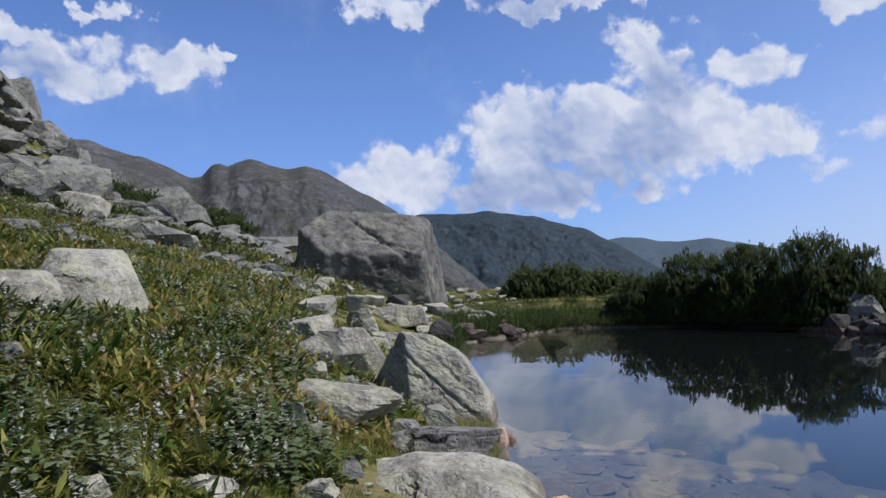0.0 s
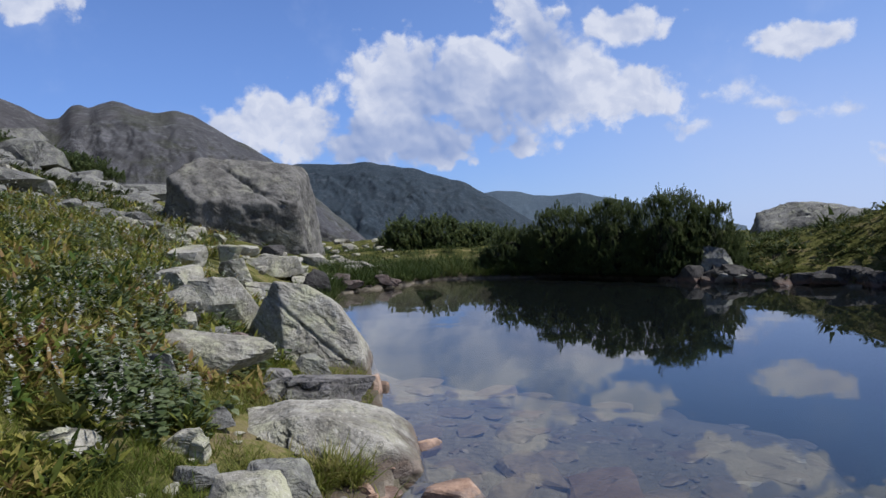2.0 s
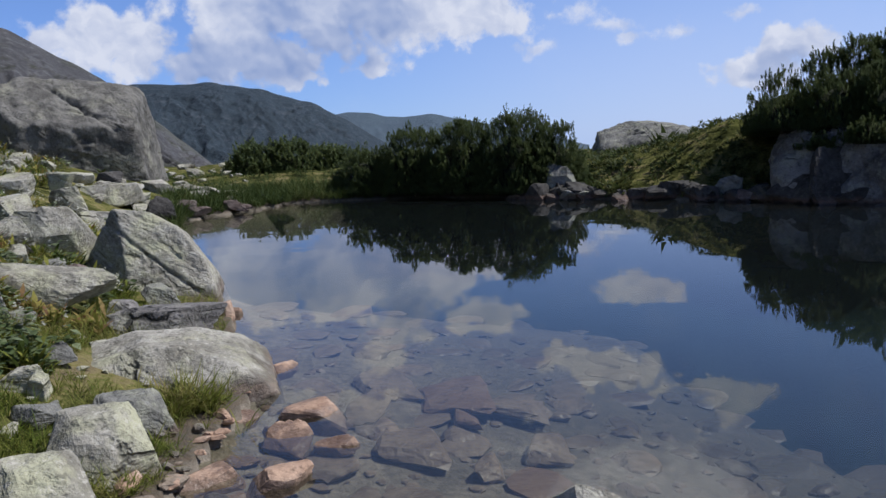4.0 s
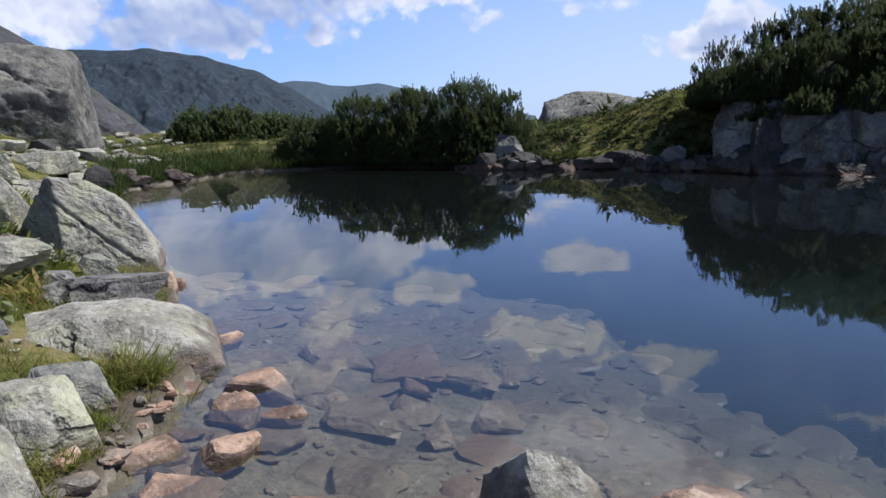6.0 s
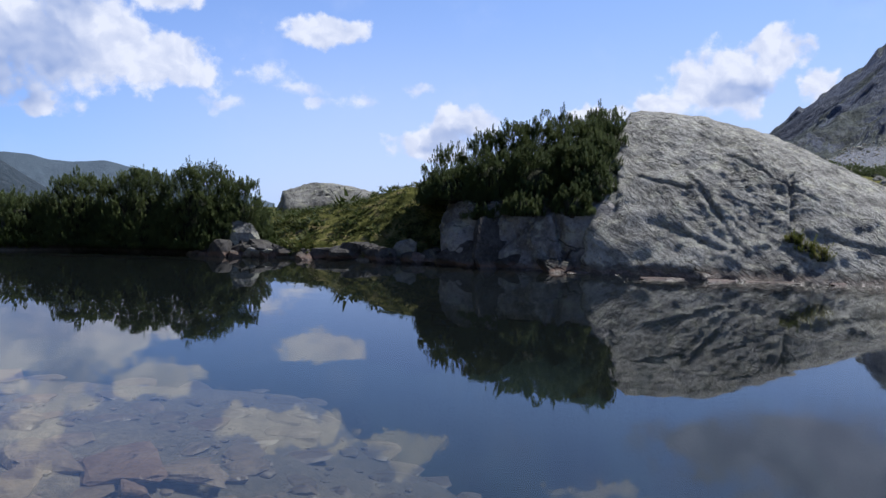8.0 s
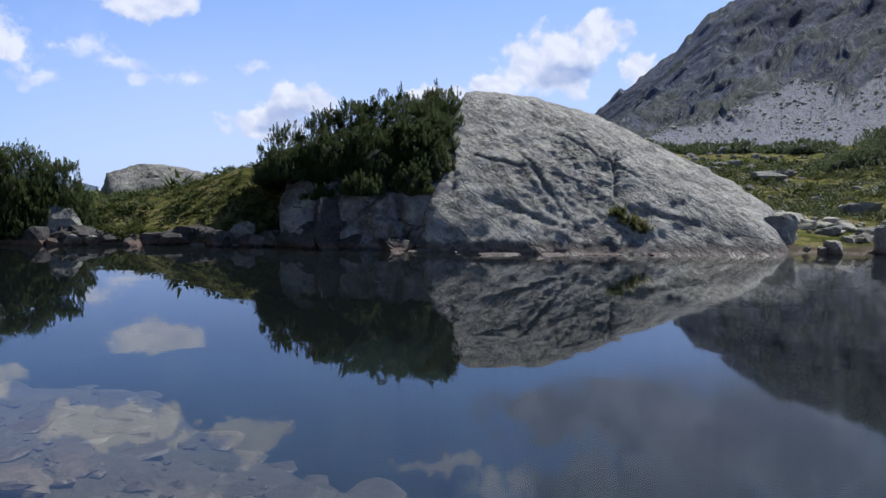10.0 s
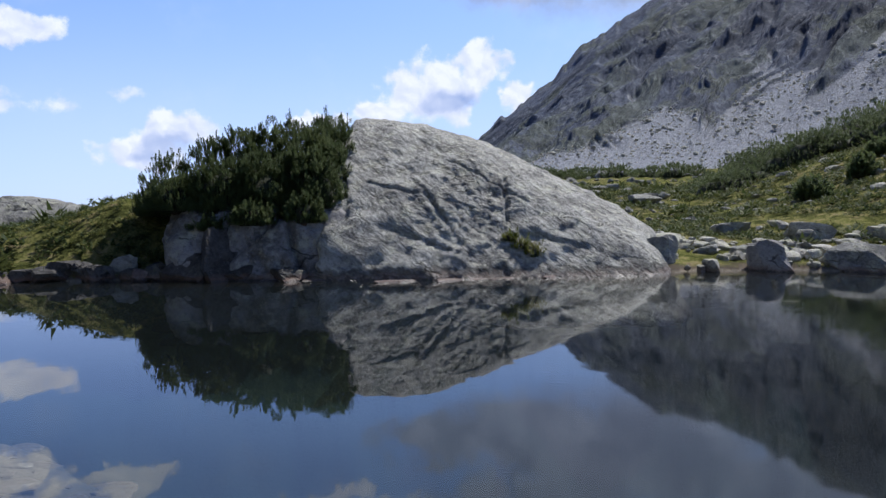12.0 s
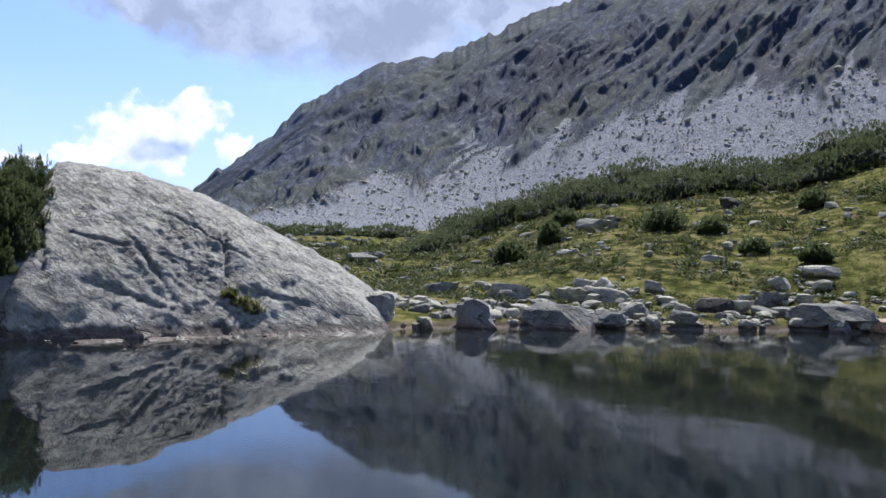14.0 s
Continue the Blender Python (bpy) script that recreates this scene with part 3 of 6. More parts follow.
def mountain(name, label, skyline, ridge, foot, foot_z, material, seed, gully=20.0, size=90.0, bend=1.0, steps=70, per=8.0, crag=1.0, slant=(0.35, 0.35), apron=(0.2, 0.2), blocks=0, cloud_dim=None, warp=1.0, stretch=0.36, fret=0.2, scallop=0.42, teeth=0.12):
    """A mountainside: skyline in azimuth and elevation seen from the lake shore, ridge and foot in metres away."""
    sky = np.array(skyline)
    az = np.arange(sky[0, 0], sky[-1, 0] + 1e-6, 1 / per)
    el = np.interp(az, sky[:, 0], sky[:, 1])
    el = np.convolve(np.pad(el, 2, "edge"), [0.1, 0.2, 0.4, 0.2, 0.1], "valid")
    far = np.interp(az, [az[0], az[-1]], ridge)
    near = np.interp(az, [az[0], az[-1]], foot)
    v = np.concatenate([np.linspace(0, 1, steps), [1.05, 1.2, 1.5]])
    A, V = np.meshgrid(np.radians(az), v)
    d = near + (far - near) * V
    top = 1.9 + far * np.tan(np.radians(el))
    z = foot_z + (top - foot_z) * np.where(V <= 1, np.minimum(V, 1) ** bend, 1 - (V - 1) * 1.5)
    x, y = d * np.sin(A), d * np.cos(A)
    along = A * far.mean()
    skew = np.linspace(slant[0], slant[1], len(az))[None]
    u, w = (along + skew * z) / size, d / size * 1.2
    w1 = 0.45 * lattice(u * 1.3, w * 1.3, seed + 40) + 0.25 * lattice(u * 2.9, w * 2.9, seed + 41) + 0.12 * lattice(u * 6.1, w * 6.1, seed + 42)
    w2 = 0.45 * lattice(u * 1.3, w * 1.3, seed + 50) + 0.25 * lattice(u * 2.9, w * 2.9, seed + 51) + 0.12 * lattice(u * 6.1, w * 6.1, seed + 52)
    ribs = spurs(u + 0.4 * warp * w1, stretch * w, seed)
    rough = ridges(2.8 * u + 1.2 * warp * w1, 1.5 * stretch * w + 0.8 * warp * w2, seed + 20, 6, 0.6)
    edge = np.interp(az, np.linspace(az[0], az[-1], len(apron)), apron)[None] - scallop * ribs
    crags = smooth(-0.12, 0.12, V - edge)
    body = smooth(0, 0.2, V) * smooth(1.0, 0.72, V) * (0.18 + 0.82 * crags) * crag
    z2 = z + gully * body * (0.9 * ribs + fret * rough) + (V > 0.9) * (V < 1.02) * teeth * gully * (lattice(along / size * 6, V, seed + 2) + 3 * max(teeth - 0.12, 0) * lattice(along / size * 17, V, seed + 3))
    d2 = d - 0.2 * gully * body * rough
    verts = np.stack([d2 * np.sin(A), d2 * np.cos(A), z2], -1).reshape(-1, 3)
    ob = new(name, mesh_from(name, verts, grid_faces(len(v), len(az))[:, ::-1]))
    chute = 0.8 * smooth(-0.3, -0.62, ribs) * smooth(0.95, 0.45, V)
    loose = ob.data.attributes.new("scree", "FLOAT", "POINT")
    loose.data.foreach_set("value", np.maximum(smooth(0.09, -0.09, V - edge), chute).ravel().astype(np.float32))
    vein = 0.6 * lattice(2.2 * u + 0.5 * w1, 0.7 * w + 0.5 * w2, seed + 60) + 0.4 * lattice(6.5 * u + w1, 1.6 * w + w2, seed + 61)
    band = ob.data.attributes.new("vein", "FLOAT", "POINT")
    band.data.foreach_set("value", vein.ravel().astype(np.float32))
    # where the painted cloud shade lies, fading out between two azimuths
    if cloud_dim:
        dim_mask = ob.data.attributes.new("cloud_dim", "FLOAT", "POINT")
        dim_mask.data.foreach_set("value", np.broadcast_to(smooth(cloud_dim[1], cloud_dim[0], np.degrees(A)), V.shape).ravel().astype(np.float32))
    ob.data.materials.append(material)
    if blocks:
        rng = np.random.RandomState(seed)
        low = np.nonzero((crags < 0.6).ravel())[0]
        pick = rng.choice(low, blocks)
        p = verts[pick] + rng.normal(0, 1.5, (blocks, 3)) * (1, 1, 0)
        v, f = sphere_mesh(1)
        w = rng.lognormal(-0.35, 0.5, (blocks, 1, 1)) * np.hypot(p[:, 0], p[:, 1])[:, None, None] / 560
        shape = v[None] * rng.uniform(0.55, 1.15, (blocks, len(v), 1)) * w * (1.2, 1, 0.8)
        debris = new("scree_blocks", mesh_from("scree_blocks", (shape + p[:, None]).reshape(-1, 3), (f[None] + np.arange(blocks)[:, None, None] * len(v)).reshape(-1, 3), False))
        debris.data.materials.append(GRANITE_PALE)
        tagged(debris, "pale grey boulders of the scree apron", "rocks", kind="stuff")
    return tagged(ob, label, "mountain", kind="structure")


def build_mountains():
    grey = mountain_material("grey_mountain", (0.165, 0.163, 0.172), (0.33, 0.325, 0.325), (0.09, 0.093, 0.068), 0.4, 0.8)
    mountain("mountain_1", "grey rocky mountain with two rounded tops and scree", [(-40, 12), (-24, 9.6), (-20.8, 8.6), (-17.6, 7.25), (-16.9, 7.3), (-16.2, 8.1), (-15.7, 8.2), (-15.1, 8.0), (-14.4, 8.35),
             (-13.7, 8.5), (-12, 8.1), (-11, 7.85), (-9.7, 8.0), (-8.5, 7.7), (-7.3, 7.0), (-3.3, 4.6), (-0.5, 2.0), (2.0, 0.0), (4, -2)], (950, 800), (420, 300), -25, grey, 11, 12, 110, 1.15, 150, 11, 0.8, (0.7, -0.8), (0.2, 0.3), warp=0.7, stretch=0.4)
    # blue-grey colours put the haze of distance into this ridge
    dark = mountain_material("hazed_wooded_mountain", (0.1, 0.125, 0.15), (0.17, 0.19, 0.215), (0.05, 0.078, 0.105), 0.9, 2.0)
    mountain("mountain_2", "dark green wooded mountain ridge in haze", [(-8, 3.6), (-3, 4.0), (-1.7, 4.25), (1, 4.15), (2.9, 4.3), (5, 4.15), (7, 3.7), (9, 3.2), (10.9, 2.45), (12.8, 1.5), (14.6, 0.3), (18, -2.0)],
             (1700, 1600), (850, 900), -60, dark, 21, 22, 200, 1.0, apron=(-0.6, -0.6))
    # haze again: a blue base colour plus a faint blue emission
    blue = mountain_material("hazed_far_mountain", (0.1, 0.13, 0.17), (0.12, 0.16, 0.2), (0.06, 0.09, 0.1), 0.8, 3.0, 0.16)
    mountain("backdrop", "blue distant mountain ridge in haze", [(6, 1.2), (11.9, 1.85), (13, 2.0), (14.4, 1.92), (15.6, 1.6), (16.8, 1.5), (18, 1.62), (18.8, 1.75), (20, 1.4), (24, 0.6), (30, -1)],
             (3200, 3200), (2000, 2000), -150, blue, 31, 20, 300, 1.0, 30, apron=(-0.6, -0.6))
    # cliffs and scree tinted blue: haze put into their base colour
    crag = mountain_material("hazed_crag_mountain", (0.112, 0.135, 0.195), (0.35, 0.365, 0.4), (0.11, 0.13, 0.11), 0.45, 0.6)
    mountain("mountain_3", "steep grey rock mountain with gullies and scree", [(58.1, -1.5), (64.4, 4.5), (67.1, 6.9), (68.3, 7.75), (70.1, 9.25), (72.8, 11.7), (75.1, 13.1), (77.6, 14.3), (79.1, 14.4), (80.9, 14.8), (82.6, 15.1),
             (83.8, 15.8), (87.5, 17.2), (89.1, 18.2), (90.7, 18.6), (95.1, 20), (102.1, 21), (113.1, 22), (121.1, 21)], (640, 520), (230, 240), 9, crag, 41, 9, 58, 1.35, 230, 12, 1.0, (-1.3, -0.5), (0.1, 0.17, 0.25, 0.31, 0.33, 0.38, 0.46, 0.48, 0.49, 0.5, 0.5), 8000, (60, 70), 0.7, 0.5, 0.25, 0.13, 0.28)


build_ground()
build_water()
build_mountains()

# ---- rocks ----
SPHERES = {k: sphere_mesh(k) for k in (2, 3, 4, 5, 6, 7)}


def lumps(p, seed, size, rough=4):
    """Noise in space, about -1 to 1."""
    rng, out, amp = np.random.RandomState(seed), 0.0, 1.0
    for k in range(rough):
        for _ in range(4):
            w = rng.normal(size=3)
            w *= 6.283 / size * 2 ** k / np.linalg.norm(w)
            u = rng.normal(size=3)
            u *= 3.5 / size * 2 ** k / np.linalg.norm(u)
            out = out + amp * np.sin(p @ w + rng.uniform(0, 6.28) + 1.4 * np.sin(p @ u + rng.uniform(0, 6.28))) / 4
        amp *= 0.55
    return out


def cut_body(planes, level, sharp):
    """A rounded body bounded by planes, each a normal and a distance from the centre."""
    v, f = SPHERES[level]
    n = np.array([p[:3] for p in planes], float)
    n /= np.linalg.norm(n, axis=1, keepdims=True)
    d = np.array([p[3] for p in planes], float)
    reach = np.maximum(v @ n.T, 0) / d
    return v / ((reach ** sharp).sum(1) ** (1 / sharp))[:, None], f


ROCKS = []  # x, y, radius of what stands on the ground, kept free of plants


def boulder(name, at, size, seed, material, label, turn=0.0, level=4, sharp=90, cuts=7, rough=0.025, sink=0.2, tilt=0.0, group="", planes=None):
    """An angular boulder of the size given (metres), standing on or sunk into what is under it."""
    rng = np.random.RandomState(seed)
    rough = 0.06 if level == 3 else rough
    if planes is None:
        planes = [(*(rng.normal(size=3) * (1, 1, 0.8)), rng.uniform(0.5, 0.9)) for _ in range(cuts)]
        planes += [(*rng.normal(0, 0.25, 2), 1, rng.uniform(0.55, 0.8)), (0, 0.1, -1, 0.9), (1, 0.2, 0.3, 1), (-1, 0.1, 0.3, 1), (0.1, 1, 0.2, 1), (-0.2, -1, 0.3, 1)]
    v, f = cut_body(planes, level, sharp)
    v = v / np.abs(v).max(0)
    v = v * (1 + rough * lumps(v, seed, 1.3, 3)[:, None] + rough * 0.5 * lumps(v, seed + 1, 0.33, 3)[:, None])
    v = v * np.array(size) / 2
    ob = new(name, mesh_from(name, v, f, level > 4))
    ob.data.materials.append(material)
    x, y = at[:2]
    ROCKS.append((x, y, max(size[:2]) * 0.41))
    z = at[2] if len(at) > 2 else float(height(x, y)) + size[2] * (0.5 - sink)
    ob.matrix_world = pose(x, y, z, tilt, tilt * 0.4, turn)
    return tagged(ob, label, "rock", group)


def world_body(name, centre, planes, seed, material, label, level=6, sharp=14, rough=0.12, fine=0.05, crack=0.12, bed=None, clefts=(), ledges=1.0):
    """A large rock bounded by planes given by a normal and a point in the world."""
    c = np.array(centre, float)
    if name in ("split_boulder", "slab_boulder", "block_boulder"):
        ROCKS.append((*centre[:2], {"split_boulder": 0.92, "slab_boulder": 0.72, "block_boulder": 2.2}[name]))
    local = []
    for nx, ny, nz, px, py, pz in planes:
        n = np.array((nx, ny, nz), float)
        n /= np.linalg.norm(n)
        local.append((*n, max(0.15, float(n @ (np.array((px, py, pz)) - c)))))
    v, f = cut_body(local, level, sharp)
    out = v / np.linalg.norm(v, axis=1, keepdims=True)
    dip = lumps(v * (0.6, 0.5, 1.5) + v[:, [2, 2, 0]] * (0.5, -0.4, 0.3), seed + 5, 12.0 * crack, 4)
    v = v + out * (rough * lumps(v, seed, 3.2, 4) + fine * lumps(v, seed + 1, 0.7, 4) - crack * np.maximum(0, 0.1 - np.abs(dip)) / 0.1)[:, None]
    if bed:
        q = np.array(bed) / np.linalg.norm(bed)
        rise = v @ q + 0.25 * lumps(v, seed + 8, 2.4, 3)
        for period, depth in ((0.62, 0.055 * ledges), (0.41, 0.018 * ledges)):
            step = rise / period % 1
            v = v + out * (depth * (step - 0.5) * smooth(-0.4, 0.5, lumps(v, seed + 9, period * 4, 3)))[:, None]
    for nx, ny, nz, px, py, pz, width, deep, reach in clefts:
        q = np.array((nx, ny, nz)) / np.linalg.norm((nx, ny, nz))
        off = (v + c - (px, py, pz)) @ q + 0.03 * lumps(v, seed + 12, 0.5, 2)
        near = np.exp(-(((v + c - (px, py, pz)) ** 2).sum(1) / reach ** 2) ** 2)
        v = v - out * (near * deep * np.exp(-(off / width) ** 2))[:, None]
    ob = new(name, mesh_from(name, v, f))
    ob.location = centre
    ob.data.materials.append(material)
    return tagged(ob, label, "rock")


def build_great_rocks():
    world_body("rock_dome", (21.3, 10.6, 0.4), [
        (-0.576, -0.469, 0.70, 16.54, 9.93, 0.0), (-0.51, -0.32, 1.0, 19.1, 11.9, 3.0), (-0.15, -0.10, 1.0, 22.3, 13.8, 4.62), (-0.03, -0.45, 0.89, 22.1, 7.6, 1.98), (0.05, -0.25, 1.0, 22.9, 12.0, 4.25), (-0.48, 0.869, 0.065, 15.45, 11.95, 0.4), (-0.83, -0.45, 0.32, 16.15, 11.3, 0.5),
        (0.15, -0.91, 0.5, 23.3, 5.0, 0.05), (-0.5, 0.8, 0.25, 18.2, 14.8, 2.5), (0.732, 0.561, 0.4, 27.0, 15.5, 2.0), (0.0, 0.0, -1.0, 20.5, 8.9, -1.2), (-0.25, 0.915, 0.2, 22.0, 18.5, 1.0), (0.993, -0.154, 0.3, 25.5, 7.0, 0.5),
    ], 71, GRANITE_DOME, "huge pale grey granite dome rising from the lake", level=7, rough=0.08, sharp=22, fine=0.08, crack=0.035, bed=(0.12, -0.55, 0.8), ledges=1.25,
               clefts=[
                   (-0.55, 0.83, 0.10, 20.2, 8.9, 2.0, 0.05, 0.14, 1.1), (-0.62, 0.79, 0.02, 17.6, 12.6, 2.1, 0.08, 0.22, 1.3), (-0.76, -0.04, -0.65, 17.6, 10.2, 0.9, 0.05, 0.16, 1.2), (-0.72, -0.13, -0.68, 18.4, 11.5, 2.2, 0.05, 0.14, 0.9),
                   (-0.69, -0.19, -0.70, 20.0, 7.0, 0.8, 0.05, 0.15, 0.9), (-0.78, 0.57, -0.26, 18.6, 10.4, 1.9, 0.05, 0.13, 1.2), (-0.82, 0.24, -0.52, 20.3, 9.3, 2.4, 0.045, 0.12, 1.5)])
    world_body("rock_outcrop", (17.6, 14.6, 0.4), [
        (-0.886, -0.452, 0.35, 15.0, 13.5, 0.6), (-0.70, -0.62, 0.22, 15.75, 12.35, 0.4), (-0.2, -0.15, 1, 16.5, 14.2, 2.0), (-0.714, 0.690, 0.12, 14.3, 15.6, 0.9), (0.597, -0.804, 0.15, 16.75, 11.55, 0.4), (0.810, 0.156, 0.2, 20.6, 15.0, 1),
        (0.054, 0.999, 0.2, 17.5, 18.6, 1), (0.0, 0.0, -1, 16.74, 13.11, -1),
    ], 75, GRANITE_SHORE, "dark shaded granite outcrop at the water under dwarf pine", level=6, rough=0.22, sharp=12, fine=0.08, crack=0.12, bed=(0.3, -0.5, 0.8), ledges=1.6,
               clefts=[(0.5, -0.4, -0.77, 15.3, 13.6, 1.1, 0.07, 0.25, 1.2), (0.75, -0.6, 0.2, 15.7, 12.7, 0.8, 0.08, 0.3, 1.0)])
    for name, ledges in (("rock_dome", ((16.35, 10.1, 1.3, -36), (17.15, 9.05, 0.9, -52), (18.0, 8.2, 1.5, -46), (19.3, 7.1, 1.2, -44), (20.6, 6.35, 1.6, -30), (22.0, 5.6, 1.1, -28))), ("rock_outcrop", ((14.7, 14.3, 0.9, -60), (15.35, 12.95, 1.1, -52), (15.75, 12.1, 0.7, -45)))):
        rock = bpy.data.objects[name]
        for k, (x, y, w, turn) in enumerate(ledges):
            v, f = cut_body([(0, 0, 1, 0.6), (0, 0, -1, 0.9), (1, 0.3, 0.2, 0.9), (-1, 0.2, 0.2, 0.95), (0.3, -1, 0.3, 0.8), (-0.2, 1, 0.2, 1), (0.6, -0.8, 0.2, 0.85)], 3, 60)
            v = v * (1 + 0.05 * lumps(v, 97 + k, 0.7, 3))[:, None] * (w * 0.42, 0.26, 0.12)
            ledge = new("ledge", mesh_from("ledge", v, f, False))
            ledge.data.materials.append(STONE_RED)
            ledge.parent = rock
            ledge.matrix_local = pose(x - rock.location[0], y - rock.location[1], -0.035 - rock.location[2], 4 * (k % 3) - 4, 0, turn + 23 * (k % 2) - 11)
            ledge["label"] = "pinkish wet ledge at the waterline"
    world_body("block_boulder", (-2.8, 28.6, 2.2), [
        (0.05, -1, -0.07, -2.7, 26.65, 2.6), (0.05, -0.62, 0.78, -2.7, 26.7, 2.75), (0.1, -0.08, 1, -2.8, 28.3, 4.15), (-0.72, -0.69, 0.0, -4.05, 26.6, 2.5), (-0.55, -0.15, 1, -4.5, 27.2, 3.85), (1, -0.15, 0.14, -0.7, 27, 3.0),
        (0.75, -0.2, 0.7, -1.1, 27.6, 3.85), (-1, 0.3, 0.1, -5.2, 28, 2), (0, 1, 0.1, -3, 30.6, 2), (0, 0, -1, -3.5, 28, 0.5),
    ], 79, GRANITE_BLOCK, "huge square grey boulder standing on the bank", level=6, rough=0.05, sharp=90, fine=0.05, crack=0.04, bed=(0.25, -0.3, 0.9), ledges=1.0,
               clefts=[(0.62, 0.1, 0.78, -2.4, 27.3, 3.4, 0.06, 0.22, 1.6), (0.3, 0.2, 0.93, -1.6, 27.1, 2.9, 0.05, 0.18, 0.9)])
    world_body("rock_slab", (19.1, 27.45, 1.2), [
        (0.06, -0.12, 1, 19.4, 26.65, 1.95), (-0.33, -0.2, 1.0, 18.3, 26.9, 1.72), (0.4, -0.1, 0.9, 20.8, 26.25, 1.7), (-0.6, -0.75, 0.35, 18.3, 26.0, 1.35), (0.3, -0.8, 0.5, 20.1, 25.6, 1.4),
        (-0.9, 0.3, 0.3, 16.7, 28.05, 1.1), (0.9, 0.4, 0.3, 21.9, 26.45, 1.2), (0, 1, 0.4, 19.1, 29.45, 1.4), (0, 0, -1, 18, 27, 0.6),
    ], 83, GRANITE, "low pale whaleback rock above the grassy mound", level=5, sharp=40, rough=0.07, fine=0.04, bed=(0.1, -0.4, 0.9))
    rng = np.random.RandomState(95)
    for x, y, w, h, blocks in ((-38.5, 68.0, 8, 8, 7), (-34.5, 70.5, 6, 5, 6), (-30.5, 72.0, 6, 5, 6), (-27.5, 66.0, 5, 5, 5), (-22.0, 54.0, 4, 3.5, 4)):
        for k in range(blocks):
            u, v = rng.normal(0, w * 0.3, 2)
            g = rng.uniform(0.4, 0.75)
            boulder("crag", (x + u, y + v), (w * g, w * g * 0.8, h * g * rng.uniform(0.8, 1.3)), 9500 + k + int(-x * 7), GRANITE_SHORE if k % 3 == 0 else GRANITE, "grey rock crag standing out of the hillside", rng.uniform(0, 360), 4, 120, 8, group="crags on the hillside", rough=0.05, sink=0.35, tilt=rng.uniform(-20, 20))
    world_body("split_boulder", (-0.05, 10.3, 0.35), [
        (-0.78, -0.62, 0.16, -0.53, 10.0, 1.2), (0.05, -0.93, 0.34, -0.5, 10.0, 1.2), (-0.6, 0.55, 0.6, -0.55, 10.15, 1.19), (0.165, 0.12, 1, -0.3, 10.05, 1.16), (0.54, 0.1, 0.84, 0.0, 10.05, 1.03),
        (0.84, 0.0, 0.54, 0.3, 10.0, 0.71), (0.95, -0.1, 0.30, 0.52, 10.0, 0.25), (0, 1, 0.3, 0, 10.9, 0.4), (0, 0, -1, 0, 10, -0.3),
    ], 87, GRANITE_PALE, "tall split boulder with lichen at the water's edge", level=6, sharp=120, rough=0.016, fine=0.012, crack=0.02,
               clefts=[(0.69, 0.11, 0.72, -0.49, 9.95, 0.88, 0.014, 0.06, 3.0), (0.72, 0.08, 0.69, 0.0, 9.95, 0.72, 0.01, 0.03, 0.6)])
    world_body("slab_boulder", (-0.02, 6.25, 0.12), [
        (0.05, 0.0, 1, 0.0, 6.4, 0.40), (-0.28, -0.05, 1, -0.35, 6.4, 0.38), (0.24, -0.06, 0.95, 0.15, 6.3, 0.38), (0.6, -0.1, 0.7, 0.58, 6.1, 0.2), (0.30, -0.8, 0.22, 0.44, 5.70, 0.05), (-0.2, -0.6, 0.75, -0.15, 5.95, 0.24),
        (-0.95, -0.3, 0.4, -0.82, 6.35, 0.2), (1, -0.05, 0.35, 0.76, 6.2, 0.05), (0.1, 1, 0.6, 0, 6.75, 0.3), (0, 0, -1, 0, 6.3, -0.2),
    ], 91, GRANITE_PALE, "broad pale granite slab boulder at the water's edge", level=6, sharp=100, rough=0.014, fine=0.014, crack=0.02)


build_great_rocks()


# ---- dwarf pines ----
def shoot_shape(seed, length=0.2, needles=22, width=0.026, reach=0.125):
    """One upright shoot, bristling with needles: triangles, three corners each."""
    rng = np.random.RandomState(seed)
    k = np.linspace(0, 1, needles)
    a = np.arange(needles) * 2.4 + rng.uniform(0, 0.5, needles)
    base = np.stack([0 * k, 0 * k, k * length], -1)
    out = np.stack([np.cos(a), np.sin(a), 0 * a], -1)
    side = np.stack([-np.sin(a), np.cos(a), 0 * a], -1)
    rise = 0.15 + 1.3 * k[:, None] ** 2
    span = (reach - 0.35 * reach * k)[:, None] * rng.uniform(0.8, 1.15, (needles, 1))
    tip = base + span * (out + rise * (0, 0, 1)) / np.sqrt(1 + rise ** 2)
    return np.stack([base - side * width, base + side * width, tip], 1)


SHOOTS = [shoot_shape(k, 0.15 + 0.035 * k, 26, 0.017, 0.115) for k in range(4)]
FAR_SHOOTS = [shoot_shape(k, 0.14 + 0.04 * k, 13, 0.04, 0.15) for k in range(4)]


def scatter(shapes, at, turn, scale, lean, rng):
    """Copies of triangle shapes laid down as one set of corners and faces."""
    pick = rng.randint(0, len(shapes), len(at))
    out = []
    for k, shape in enumerate(shapes):
        m = pick == k
        c, s = np.cos(turn[m]), np.sin(turn[m])
        p = shape[None] * scale[m][:, None, None, None]
        x = p[..., 0] * c[:, None, None] - p[..., 1] * s[:, None, None]
        y = p[..., 0] * s[:, None, None] + p[..., 1] * c[:, None, None]
        z = p[..., 2]
        x = x + z * lean[m][:, 0, None, None]
        y = y + z * lean[m][:, 1, None, None]
        out.append((np.stack([x, y, z], -1) + at[m][:, None, None]).reshape(-1, shape.shape[1], 3))
    return out


